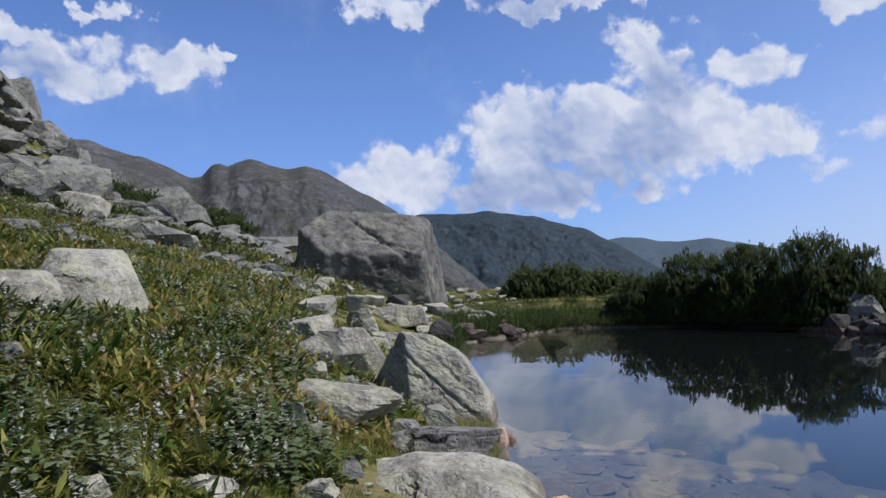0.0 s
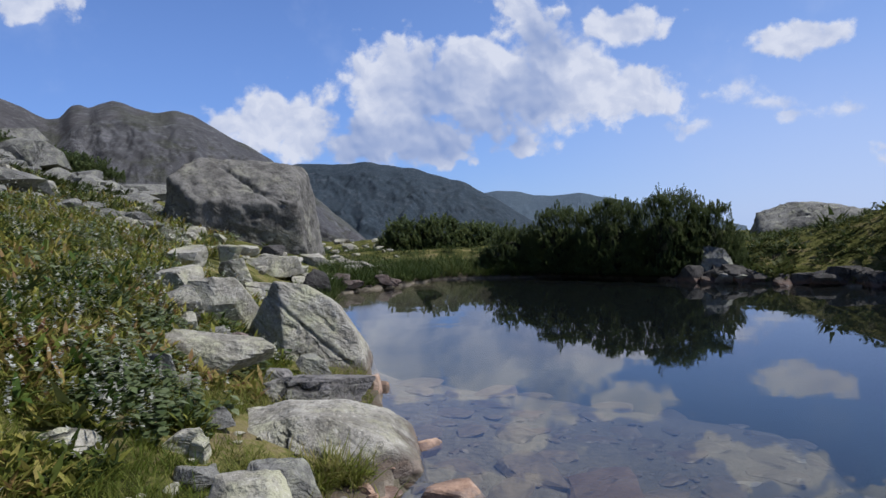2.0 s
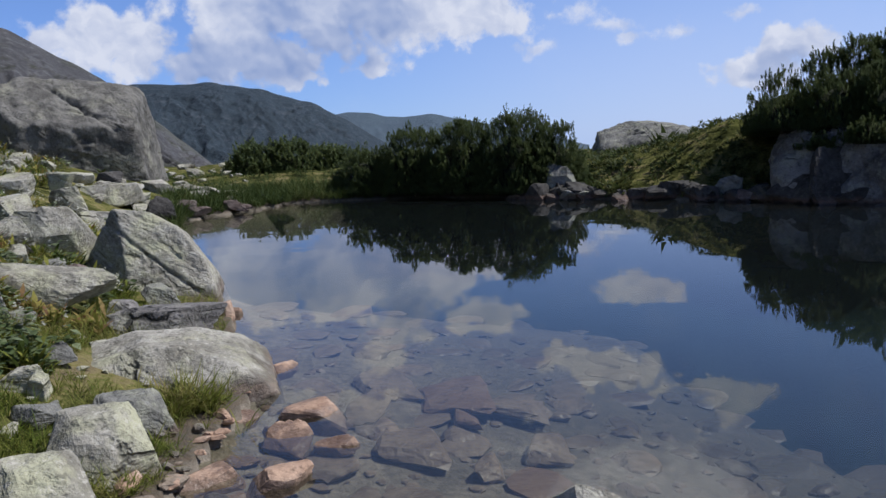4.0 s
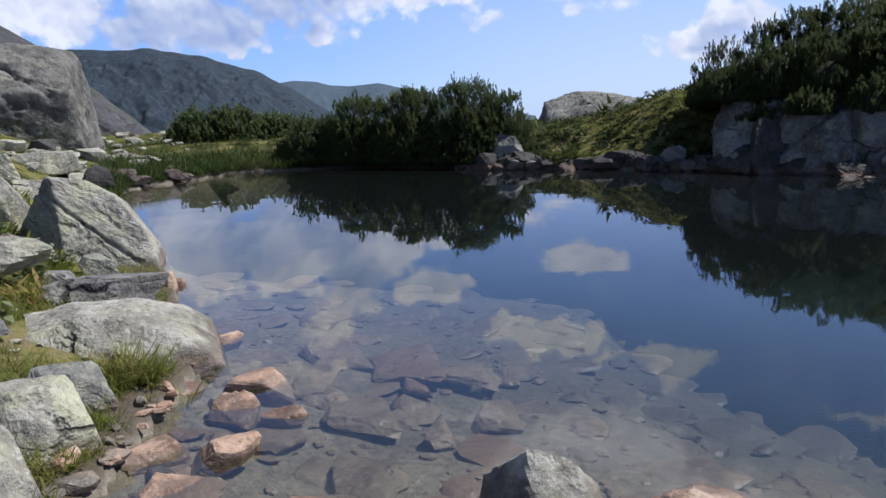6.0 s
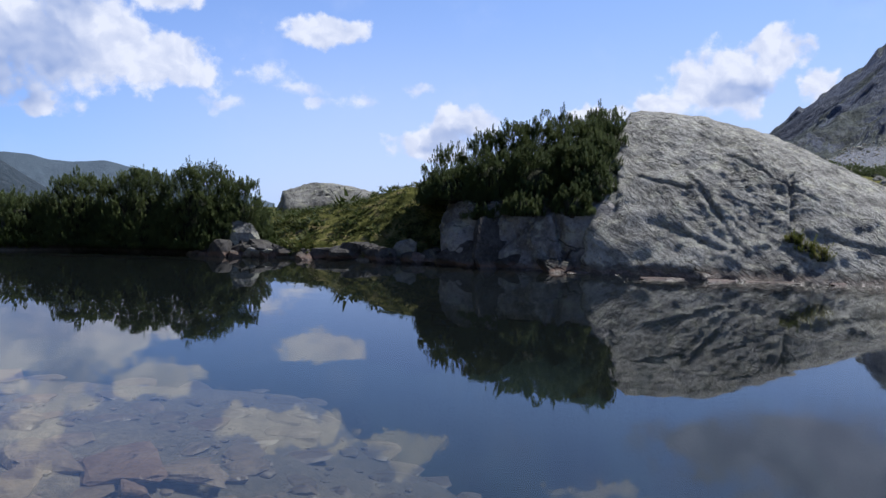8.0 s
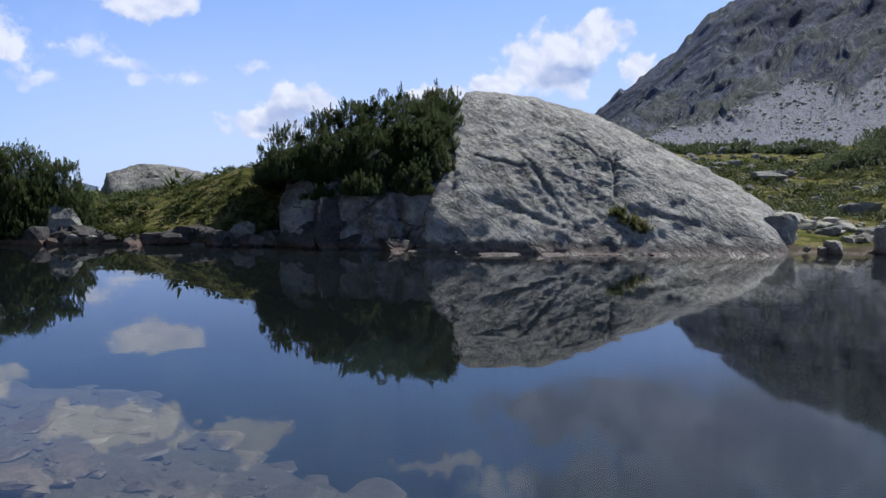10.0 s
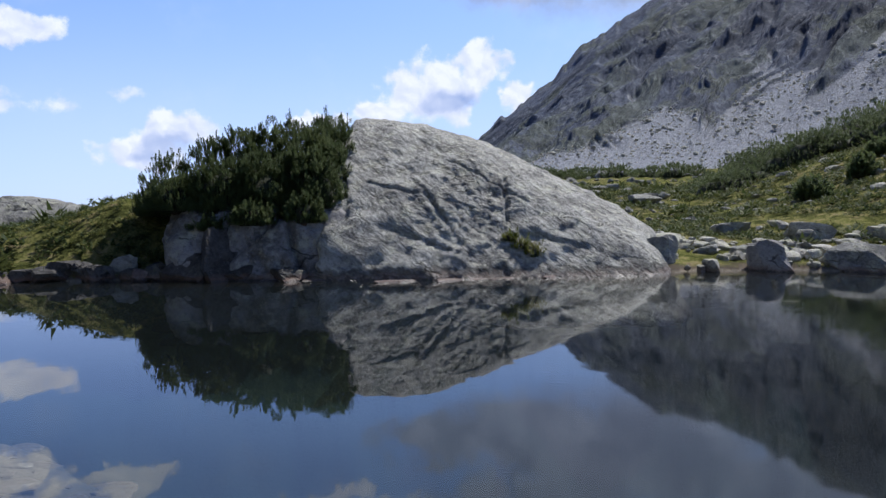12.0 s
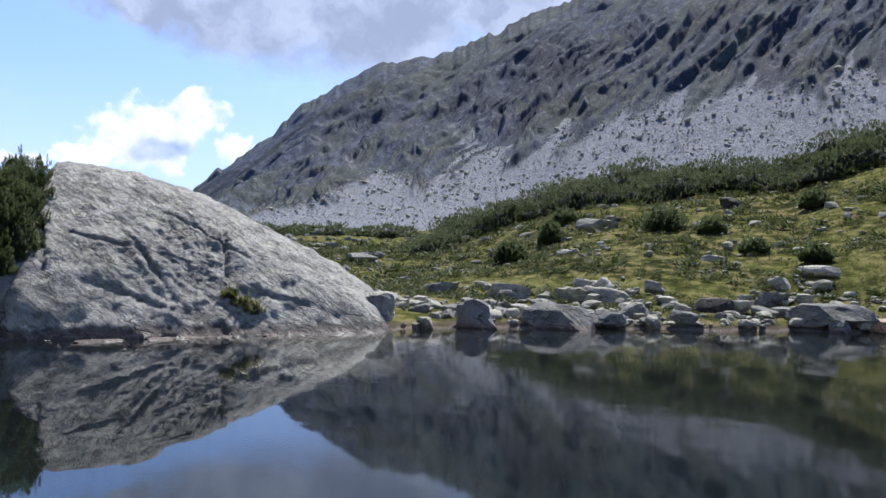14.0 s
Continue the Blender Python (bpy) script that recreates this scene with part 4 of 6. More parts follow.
def corners_mesh(name, sets):
    """A mesh out of separate faces, given as arrays of corners (all with as many corners)."""
    v = np.concatenate([s.reshape(-1, 3) for s in sets])
    k = sets[0].shape[-2]
    return mesh_from(name, v, np.arange(len(v)).reshape(-1, k), False)


def limb(points, r0, r1, sides=6):
    p = np.array(points, float)
    t = np.gradient(p, axis=0)
    t /= np.linalg.norm(t, axis=1, keepdims=True)
    u = np.cross(t, (0.3, 0.2, 1.0))
    u /= np.linalg.norm(u, axis=1, keepdims=True) + 1e-9
    w = np.cross(t, u)
    a = np.arange(sides) * 6.2832 / sides
    r = np.linspace(r0, r1, len(p))[:, None, None]
    v = p[:, None] + r * (np.cos(a)[None, :, None] * u[:, None] + np.sin(a)[None, :, None] * w[:, None])
    return v.reshape(-1, 3), grid_faces(len(p), sides, True)


def dwarf_pine(blobs, count, seed, label, shoot=1.0, group="", shapes=SHOOTS, needles=None, name="dwarf_pine", bunch=1):
    """A spreading mountain pine. blobs: x, y, half width, half depth, turn, height of the crown above its foot z, foot z."""
    rng = np.random.RandomState(seed)
    thing = new(name)
    tagged(thing, label, "shrub", group)
    x0, y0, z0 = blobs[0][0], blobs[0][1], blobs[0][6]
    thing.location = (x0, y0, z0)
    def skin(b):
        return b[2] * b[3] + (0.35 * (b[2] + b[3]) * b[5] if bunch > 1 else 0)

    area = sum(skin(b) for b in blobs)
    at, lean = [], []
    for x, y, rx, ry, turn, h, z in blobs:
        m = int(count * skin((x, y, rx, ry, turn, h, z)) / area)
        q, a = np.sqrt(rng.uniform(0, 1, m)), rng.uniform(0, 6.283, m)
        if bunch > 1:
            q = np.where(rng.uniform(0, 1, m) < 0.45, rng.uniform(0.78, 1.0, m), q)
        u, v = q * np.cos(a), q * np.sin(a)
        c, s = math.cos(radians(turn)), math.sin(radians(turn))
        px, py = x + rx * u * c - ry * v * s, y + rx * u * s + ry * v * c
        top = 0.92 * h * (1 - q ** 3.0) ** 0.55 + 0.1 * min(h, 1.4) * (1 - q * q) * waves(px, py, seed, 1.1, 3) + rng.uniform(-0.06, 0.06, m) + 0.07 * waves(px, py, seed + 1, 0.45, 2) + (rng.uniform(0, 1, m) > 0.82) * rng.uniform(0, 0.2, m)
        down = rng.uniform(0, 1, m) ** np.where(q > 0.6, 1.0, 2.1)
        deep = np.where(q > 0.5, np.minimum(2.0, top) * down, np.minimum(1.0, top) * down)
        if bunch > 1:
            heart = np.minimum(np.arange(m) // bunch * bunch, m - 1)
            px, py, top, deep = (w[heart] for w in (px, py, top, deep))
            off, ring = rng.uniform(0, 6.283, m), 0.12 * rng.uniform(0, 1, m) ** 0.5 * (np.arange(m) % bunch > 0)
            px, py, deep = px + ring * np.cos(off), py + ring * np.sin(off), deep + 1.3 * ring + rng.uniform(-0.04, 0.03, m)
            q, a = q[heart], a[heart]
        at.append(np.stack([px - x0, py - y0, z - z0 + np.maximum(top - deep, 0.03) - 0.06], -1))
        lean.append(np.stack([0.3 * q * np.cos(a + radians(turn)), 0.3 * q * np.sin(a + radians(turn))], -1) + rng.normal(0, 0.11 if bunch > 1 else 0.2, (m, 2)))
    at, lean = np.concatenate(at), np.concatenate(lean)
    crown = new("crown", corners_mesh("crown", scatter(shapes, at, rng.uniform(0, 6.28, len(at)), shoot * rng.uniform(0.7, 1.25, len(at)), lean, rng)))
    crown.data.materials.append(needles or NEEDLES)
    crown.parent = thing
    # lumpy core added to each blob, filling gaps with painted shade
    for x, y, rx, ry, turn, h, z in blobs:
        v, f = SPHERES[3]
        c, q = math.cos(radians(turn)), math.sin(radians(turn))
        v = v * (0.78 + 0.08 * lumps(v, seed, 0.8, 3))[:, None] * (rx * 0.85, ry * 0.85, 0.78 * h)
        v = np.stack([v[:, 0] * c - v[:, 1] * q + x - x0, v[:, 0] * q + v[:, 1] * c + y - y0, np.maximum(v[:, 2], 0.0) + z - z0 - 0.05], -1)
        inner = new("shade_core", mesh_from("shade_core", v, f))
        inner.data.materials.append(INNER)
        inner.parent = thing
    for x, y, rx, ry, turn, h, z in blobs:
        for k in range(4):
            a = rng.uniform(0, 6.28)
            end = np.array((x - x0 + 0.55 * rx * math.cos(a), y - y0 + 0.55 * ry * math.sin(a), z - z0 + h * 0.55))
            start = np.array((x - x0 + 0.1 * rx * math.cos(a), y - y0 + 0.1 * ry * math.sin(a), z - z0 - 0.1))
            mid = (start * 0.6 + end * 0.4) * (1, 1, 0.7)
            v, f = limb([start, (start + mid) / 2, mid, (mid + end) / 2 + (0, 0, 0.05), end], 0.06, 0.015)
            branch = new("branch", mesh_from("branch", v, f))
            branch.data.materials.append(BARK)
            branch.parent = thing
    return thing


def build_pines():
    dwarf_pine([(6.4, 25.4, 1.2, 1.2, -45, 1.5, 0.2), (7.75, 24.4, 1.5, 1.3, -45, 2.15, 0.2), (8.95, 23.0, 1.5, 1.4, -45, 2.3, 0.2), (10.2, 21.8, 1.4, 1.4, -45, 2.5, 0.2),
                (11.1, 21.2, 1.0, 1.0, -45, 2.05, 0.3)], 32000, 5, "dense dark green dwarf pine thicket on the lake shore", 0.6, bunch=7)
    dwarf_pine([(16.6, 16.2, 1.1, 1.0, -50, 2.28, 1.6), (15.8, 17.1, 0.9, 0.9, -50, 1.73, 1.6), (17.0, 15.5, 1.0, 1.0, -50, 2.58, 1.6), (17.7, 15.2, 1.0, 1.0, -50, 2.73, 1.6), (18.7, 15.1, 1.0, 1.0, -50, 2.93, 1.6), (19.9, 15.0, 1.0, 1.0, -50, 3.03, 1.6),
                (14.85, 15.85, 0.8, 0.7, -50, 1.0, 1.75), (15.6, 15.1, 0.9, 0.8, -50, 1.55, 1.75), (16.3, 14.2, 1.0, 0.9, -50, 1.75, 1.6), (17.1, 13.5, 0.9, 0.8, -50, 1.80, 1.75), (18.0, 13.9, 0.9, 0.9, -50, 2.15, 2.0), (18.9, 13.9, 0.8, 0.8, -50, 1.55, 2.8), (17.05, 12.95, 0.7, 0.6, -50, 1.5, 1.8), (18.0, 13.4, 0.75, 0.7, -50, 1.6, 2.1), (19.9, 14.5, 0.8, 0.8, -50, 1.35, 3.3),
                (15.35, 13.75, 0.5, 0.35, -50, 0.75, 1.4), (16.15, 12.75, 0.5, 0.3, -50, 0.8, 1.45), (14.95, 14.8, 0.5, 0.4, -50, 0.8, 1.25)],
               56000, 6, "dense dark green dwarf pine growing over an outcrop", 0.58, bunch=7)
    dwarf_pine([(3.6, 33.4, 1.2, 1.4, 0, 1.2, 0.6), (5.0, 33.0, 1.3, 1.4, 0, 1.3, 0.6), (6.6, 33, 1.3, 1.4, 0, 1.1, 0.5), (7.6, 32.6, 1.0, 1.2, 0, 0.8, 0.5)], 2600, 7, "olive green dwarf pine thicket behind the shore", 1.1, shapes=FAR_SHOOTS)
    dwarf_pine([(19.11, 7.95, 0.3, 0.2, -45, 0.22, 0.72), (19.16, 7.62, 0.28, 0.18, -45, 0.2, 0.55), (19.08, 8.27, 0.2, 0.15, -45, 0.15, 0.95)], 260, 8, "small olive tuft of shrub in a dome crevice", 0.6, needles=GRASS, name="crevice_shrub")


build_pines()


# ---- single rocks, bank by bank ----
HUMPED = [(0.05, -0.1, 1, 0.75), (0.1, -0.7, 0.75, 0.8), (-0.6, -0.35, 0.65, 0.85), (0.7, -0.25, 0.55, 0.82), (0.45, -0.8, 0.3, 0.95), (-0.1, -1, 0.25, 1), (1, 0.1, 0.2, 1), (-1, 0.1, 0.25, 1), (0.1, 1, 0.35, 1), (0, 0, -1, 0.9)]
PEAKED = [(-0.75, -0.35, 0.6, 0.5), (0.3, -0.45, 0.85, 0.55), (0.65, -0.1, 0.6, 0.75), (0.1, 0.8, 0.6, 0.6), (-0.2, -1, 0.2, 0.8), (1, 0.1, 0.2, 1), (-1, 0.1, 0.1, 0.95), (0, 0, -1, 0.9)]


def build_stones():
    # boulders on the bank
    boulder("boulder", (-1.22, 10.9), (1.35, 1.0, 0.86), 4100, GRANITE_PALE, "yellowish lichened granite boulder beside the split boulder", -9, 4, group="boulders on the bank", sink=0.15)
    boulder("boulder", (-1.21, 15.33), (0.73, 0.51, 0.42), 4103, GRANITE_PALE, "pale lichened granite rock in the bank pile", -3, 4, group="boulders on the bank", sink=0.15)
    boulder("boulder", (-1.86, 11.2), (0.75, 0.6, 0.62), 4106, GRANITE_PALE, "pale lichened granite rock in the bank pile", 8, 4, group="boulders on the bank", sink=0.15)
    boulder("stone", (-1.62, 9.80), (0.5, 0.4, 0.48), 4109, GRANITE_SHORE, "dark weathered granite rock under a pale one", 15, 4, group="boulders on the bank", sink=0.15)
    boulder("stone", (-1.47, 9.16), (0.39, 0.28, 0.28), 4112, GRANITE_PALE, "pale lichened granite rock in the bank pile", 22, 4, group="boulders on the bank", sink=0.15)
    boulder("boulder", (-2.36, 14.79), (0.92, 0.65, 0.63), 4115, GRANITE_PALE, "pale lichened granite rock in the bank pile", -1, 4, group="boulders on the bank", sink=0.15)
    boulder("boulder", (-1.77, 15.96), (0.90, 0.72, 0.60), 4118, GRANITE_PALE, "pale lichened granite rock in the bank pile", 3, 4, group="boulders on the bank", sink=0.15)
    boulder("stone", (-1.19, 9.52), (0.34, 0.27, 0.19), 4121, GRANITE, "grey granite stone in the bank pile", 11, 4, group="boulders on the bank", sink=0.15)
    boulder("stone", (-0.93, 9.47), (0.43, 0.30, 0.28), 4124, STONE_RED, "pinkish grey stone in the bank pile", 17, 4, group="boulders on the bank", sink=0.15)
    boulder("boulder", (-1.04, 7.86), (1.2, 0.46, 0.48), 4127, GRANITE_PALE, "long pale granite slab lying in bank grass", -4, 4, group="boulders on the bank", sink=0.15)
    boulder("stone", (-0.42, 8.18), (0.42, 0.34, 0.26), 4130, GRANITE_SHORE, "dark weathered granite rock beside the water", -2, 4, group="boulders on the bank", sink=0.15)
    boulder("boulder", (-0.19, 9.00), (0.57, 0.46, 0.29), 4133, GRANITE, "grey granite rock wedged below the split boulder", 4, 4, group="boulders on the bank", sink=0.15)
    boulder("boulder", (-0.01, 7.72), (0.59, 0.35, 0.19), 4136, STONE_RED, "greyish pink flat stone beside the water", 9, 4, group="boulders on the bank", sink=0.15)
    boulder("stone", (-0.82, 6.09), (0.34, 0.24, 0.16), 4139, GRANITE, "grey granite stone half sunk in bank grass", -6, 4, group="boulders on the bank", sink=0.15)
    boulder("stone", (-0.94, 5.50), (0.38, 0.27, 0.19), 4142, GRANITE_PALE, "pale flat granite stone on the grassy bank", 3, 4, group="boulders on the bank", sink=0.15)
    boulder("stone", (-1.34, 6.74), (0.34, 0.23, 0.26), 4154, GRANITE, "grey granite stone half sunk in bank grass", 2, 4, group="boulders on the bank", sink=0.15)
    boulder("stone", (-1.16, 6.89), (0.30, 0.21, 0.13), 4157, GRANITE, "grey granite stone half sunk in bank grass", 8, 4, group="boulders on the bank", sink=0.15)
    boulder("boulder", (-0.02, 7.59), (1.07, 0.64, 0.36), 4200, GRANITE_SHORE, "dark flat ledge of granite at the water", 0, 4, group="boulders on the bank", sink=0.15, cuts=6)
    boulder("stone", (0.56, 8.58, 0.05), (0.24, 0.19, 0.39), 4203, STONE_RUST, "orange stained block at the water's edge", -3, 4, group="boulders on the bank")
    boulder("boulder", (-0.29, 5.03), (0.60, 0.42, 0.29), 4210, GRANITE, "grey and pink granite boulder beside the grass tussock", 4, 4, group="boulders on the bank", sink=0.15, planes=HUMPED)
    boulder("boulder", (-0.42, 4.50), (0.66, 0.49, 0.42), 4213, GRANITE_PALE, "white granite boulder on the lake margin", 6, 4, group="boulders on the bank", sink=0.15, planes=HUMPED)
    boulder("boulder", (-0.64, 3.87), (0.59, 0.47, 0.40), 4216, GRANITE_PALE, "white granite boulder on the lake margin", 10, 4, group="boulders on the bank", sink=0.15, planes=HUMPED)
    boulder("stone", (-0.79, 4.99), (0.31, 0.25, 0.18), 4219, GRANITE, "grey granite stone half sunk in bank grass", 9, 4, group="boulders on the bank", sink=0.15)
    boulder("stone", (-0.82, 5.40), (0.15, 0.12, 0.25), 4225, GRANITE_PALE, "pale flat granite stone on the grassy bank", 9, 4, group="boulders on the bank", sink=0.15)
    boulder("stone", (-0.73, 5.24), (0.14, 0.12, 0.08), 4227, GRANITE, "grey granite stone half sunk in bank grass", 8, 4, group="boulders on the bank", sink=0.15)
    boulder("boulder", (-4.13, 9.16), (1.40, 1.12, 0.86), 4400, GRANITE_PALE, "pale grey granite boulder among bank herbs", 24, 4, group="boulders on the bank", sink=0.15, cuts=6, planes=HUMPED)
    boulder("boulder", (-4.32, 7.99), (0.97, 0.77, 0.42), 4403, GRANITE_PALE, "pale grey granite boulder among bank herbs", 28, 4, group="boulders on the bank", sink=0.15, cuts=6, planes=HUMPED)
    boulder("stone", (-3.14, 5.66), (0.42, 0.34, 0.21), 4406, GRANITE, "grey granite rock half sunk in bank herbs", 29, 4, group="boulders on the bank", sink=0.15)
    boulder("stone", (-3.01, 6.74), (0.18, 0.14, 0.18), 4409, GRANITE_PALE, "pale grey granite boulder among bank herbs", 24, 4, group="boulders on the bank", sink=0.15)
    boulder("boulder", (-11.62, 25.78), (1.84, 1.47, 1.21), 4412, GRANITE_PALE, "pale grey granite boulder among bank herbs", 24, 4, group="boulders on the bank", sink=0.15)
    boulder("boulder", (-9.21, 25.31), (1.22, 0.86, 0.96), 4415, GRANITE_PALE, "pale grey granite boulder among bank herbs", 20, 4, group="boulders on the bank", sink=0.15)
    boulder("boulder", (-8.63, 26.50), (1.00, 0.70, 0.66), 4418, GRANITE_PALE, "pale grey granite boulder among bank herbs", 18, 4, group="boulders on the bank", sink=0.15)
    boulder("boulder", (-12.68, 23.70), (2.23, 1.79, 1.31), 4421, GRANITE, "grey granite rock half sunk in bank herbs", 28, 4, group="boulders on the bank", sink=0.15)
    boulder("stone", (-2.04, 4.40), (0.29, 0.20, 0.14), 4424, GRANITE_PALE, "pale grey granite boulder among bank herbs", 25, 4, group="boulders on the bank", sink=0.15)
    boulder("boulder", (-1.58, 4.97), (0.51, 0.40, 0.17), 4427, GRANITE_PALE, "pale grey granite boulder among bank herbs", 18, 4, group="boulders on the bank", sink=0.15)
    boulder("boulder", (-13.44, 25.41), (1.87, 1.4, 1.4), 260, GRANITE, "grey granite rock half sunk in bank herbs", 28, 4, group="boulders on the bank", sink=0.12)
    boulder("boulder", (-10.29, 25.28), (1.01, 0.76, 0.51), 272, GRANITE_PALE, "pale grey granite boulder on the grassy bank", 22, 4, group="boulders on the bank", sink=0.12)
    boulder("boulder", (-4.87, 20.85), (0.61, 0.46, 0.38), 275, GRANITE_PALE, "pale grey granite boulder on the grassy bank", 13, 4, group="boulders on the bank", sink=0.12)
    boulder("boulder", (-1.88, 11.6), (0.63, 0.47, 0.36), 296, GRANITE_PALE, "pale grey granite boulder on the grassy bank", 9, 4, group="boulders on the bank", sink=0.12)
    boulder("boulder", (-1.29, 21.66), (1.72, 1.29, 0.71), 2624, GRANITE_PALE, "pale lichened granite rock in the bank pile", 3, 4, group="boulders on the bank", sink=0.15)
    boulder("boulder", (-1.28, 14.40), (0.56, 0.42, 0.44), 2627, GRANITE_PALE, "pale lichened granite rock in the bank pile", 5, 4, group="boulders on the bank", sink=0.15)
    boulder("boulder", (-1.55, 12.53), (0.65, 0.48, 0.37), 2636, GRANITE_PALE, "pale lichened granite rock in the bank pile", 7, 4, group="boulders on the bank", sink=0.15)
    boulder("boulder", (-2.18, 19.39), (0.69, 0.52, 0.69), 2639, GRANITE_PALE, "pale lichened granite rock in the bank pile", 6, 4, group="boulders on the bank", sink=0.15)
    boulder("boulder", (-1.37, 23.83), (0.92, 0.69, 0.55), 2642, GRANITE_SHADED, "shade-dark granite rock beside the split boulder", 3, 4, group="boulders on the bank", sink=0.15)
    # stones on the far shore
    boulder("boulder", (-0.13, 19.26), (0.77, 0.58, 0.78), 323, GRANITE_SHADED, "shade-dark rock at the far water edge", 0, 3, group="stones on the far shore", sink=0.12)
    boulder("boulder", (0.52, 22.09), (0.6, 0.45, 0.45), 326, STONE_RED, "reddish flat stone on the far lake shore", -1, 2, group="stones on the far shore", sink=0.12)
    boulder("boulder", (0.77, 21.66), (0.8, 0.6, 0.28), 329, STONE_RED, "reddish flat stone on the far lake shore", -2, 3, group="stones on the far shore", sink=0.12)
    boulder("boulder", (1.78, 22.64), (0.87, 0.66, 0.36), 332, STONE_RED, "reddish flat stone on the far lake shore", -5, 3, group="stones on the far shore", sink=0.12)
    boulder("boulder", (3.09, 23.34), (1.12, 0.84, 0.49), 335, STONE_RED, "reddish flat stone on the far lake shore", -8, 3, group="stones on the far shore", sink=0.12)
    boulder("boulder", (2.06, 22.72), (0.65, 0.49, 0.21), 338, STONE_RED, "reddish flat stone on the far lake shore", -5, 2, group="stones on the far shore", sink=0.12)
    boulder("boulder", (-1.19, 24.04), (0.6, 0.45, 0.26), 341, GRANITE_PALE, "pale stone among herbs below the block boulder", 3, 2, group="stones on the far shore", sink=0.12)
    boulder("boulder", (-2.03, 22.74), (0.72, 0.54, 0.39), 344, GRANITE_PALE, "pale stone among herbs below the block boulder", 5, 3, group="stones on the far shore", sink=0.12)
    boulder("boulder", (10.7, 20.68), (1.67, 1.26, 1.32), 347, GRANITE, "mottled grey rock at the foot of a dwarf pine", -27, 3, group="stones on the far shore", sink=0.12)
    boulder("boulder", (13.74, 16.02), (0.57, 0.43, 0.41), 353, STONE_RED, "reddish flat stone on the far lake shore", -38, 2, group="stones on the far shore", sink=0.12)
    # stones at the near water edge
    boulder("stone", (0.81, 6.49, -0.04), (0.33, 0.41, 0.18), 4300, STONE_RUST, "pale pinkish flat stone at the lake margin", -27, 4, group="stones at the near water edge", sharp=160, cuts=9, tilt=5)
    boulder("stone", (0.91, 5.32, -0.02), (0.50, 0.42, 0.22), 4303, STONE_RUST, "rusty orange stone in the shallow lake margin", -16, 4, group="stones at the near water edge", sharp=160, cuts=9, tilt=5)
    boulder("stone", (0.68, 4.91, -0.04), (0.38, 0.36, 0.17), 4306, STONE_RUST, "rusty orange stone in the shallow lake margin", -1, 4, group="stones at the near water edge", sharp=160, cuts=9, tilt=5)
    boulder("stone", (0.91, 4.69, -0.04), (0.28, 0.32, 0.18), 4309, STONE_RUST, "rusty orange stone in the shallow lake margin", 9, 4, group="stones at the near water edge", sharp=160, cuts=9, tilt=5)
    boulder("stone", (0.52, 4.23, -0.01), (0.43, 0.29, 0.23), 4312, STONE_RUST, "rusty orange stone in the shallow lake margin", -14, 4, group="stones at the near water edge", sharp=160, cuts=9, tilt=5)
    boulder("stone", (0.14, 5.18, -0.04), (0.28, 0.28, 0.17), 4315, STONE_RUST, "rusty orange stone in the shallow lake margin", 4, 4, group="stones at the near water edge", sharp=160, cuts=9, tilt=5)
    boulder("stone", (0.02, 4.91, -0.04), (0.38, 0.32, 0.17), 4318, STONE_RUST, "rusty orange stone in the shallow lake margin", 18, 4, group="stones at the near water edge", sharp=160, cuts=9, tilt=5)
    boulder("stone", (0.13, 4.45, -0.02), (0.47, 0.46, 0.21), 4321, STONE_RUST, "rusty orange stone in the shallow lake margin", -10, 4, group="stones at the near water edge", sharp=160, cuts=9, tilt=5)
    boulder("stone", (-0.09, 4.59, -0.04), (0.13, 0.14, 0.17), 4324, STONE_RUST, "rusty orange stone in the shallow lake margin", 6, 4, group="stones at the near water edge", sharp=160, cuts=9, tilt=5)
    boulder("boulder", (0.24, 3.96, -0.04), (0.61, 0.51, 0.18), 4327, STONE_RUST, "pale pinkish flat stone at the lake margin", 14, 4, group="stones at the near water edge", sharp=160, cuts=9, tilt=5)
    boulder("stone", (0.41, 5.38, -0.04), (0.40, 0.28, 0.17), 4330, STONE_RUST, "pale pinkish flat stone at the lake margin", -14, 4, group="stones at the near water edge", sharp=160, cuts=9, tilt=5)
    boulder("stone", (0.85, 3.36, -0.03), (0.51, 0.36, 0.19), 4333, STONE_RUST, "rusty orange stone in the shallow lake margin", -10, 4, group="stones at the near water edge", sharp=160, cuts=9, tilt=5)
    boulder("boulder", (2.40, 2.62, -0.03), (0.66, 0.55, 0.19), 4336, STONE_RUST, "rusty orange stone in the shallow lake margin", -26, 4, group="stones at the near water edge", sharp=160, cuts=9, tilt=5)
    boulder("boulder", (1.72, 2.9, 0.08), (0.75, 0.5, 0.52), 4350, GRANITE_PALE, "white granite rock standing in shallow water", -31, 4, group="stones at the near water edge", planes=PEAKED)
    boulder("stone", (0.68, 8.95), (0.22, 0.16, 0.22), 407, STONE_RUST, "rusty orange stone in the shallow lake margin", -4, 3, group="stones at the near water edge", sink=0.3)
    # broken rocks at the foot of the outcrop, its shade put into their colour
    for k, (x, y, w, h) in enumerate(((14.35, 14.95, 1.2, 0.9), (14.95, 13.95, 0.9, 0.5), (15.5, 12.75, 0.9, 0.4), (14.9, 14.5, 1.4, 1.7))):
        boulder("boulder", (x, y, h * 0.3), (w * 1.2, w, h), 2800 + k, GRANITE_SHADED, "broken rock with painted shade at the foot of the outcrop", -40 + 17 * k, 4, group="rocks under the outcrop", rough=0.05, tilt=(k * 7) % 19 - 9)
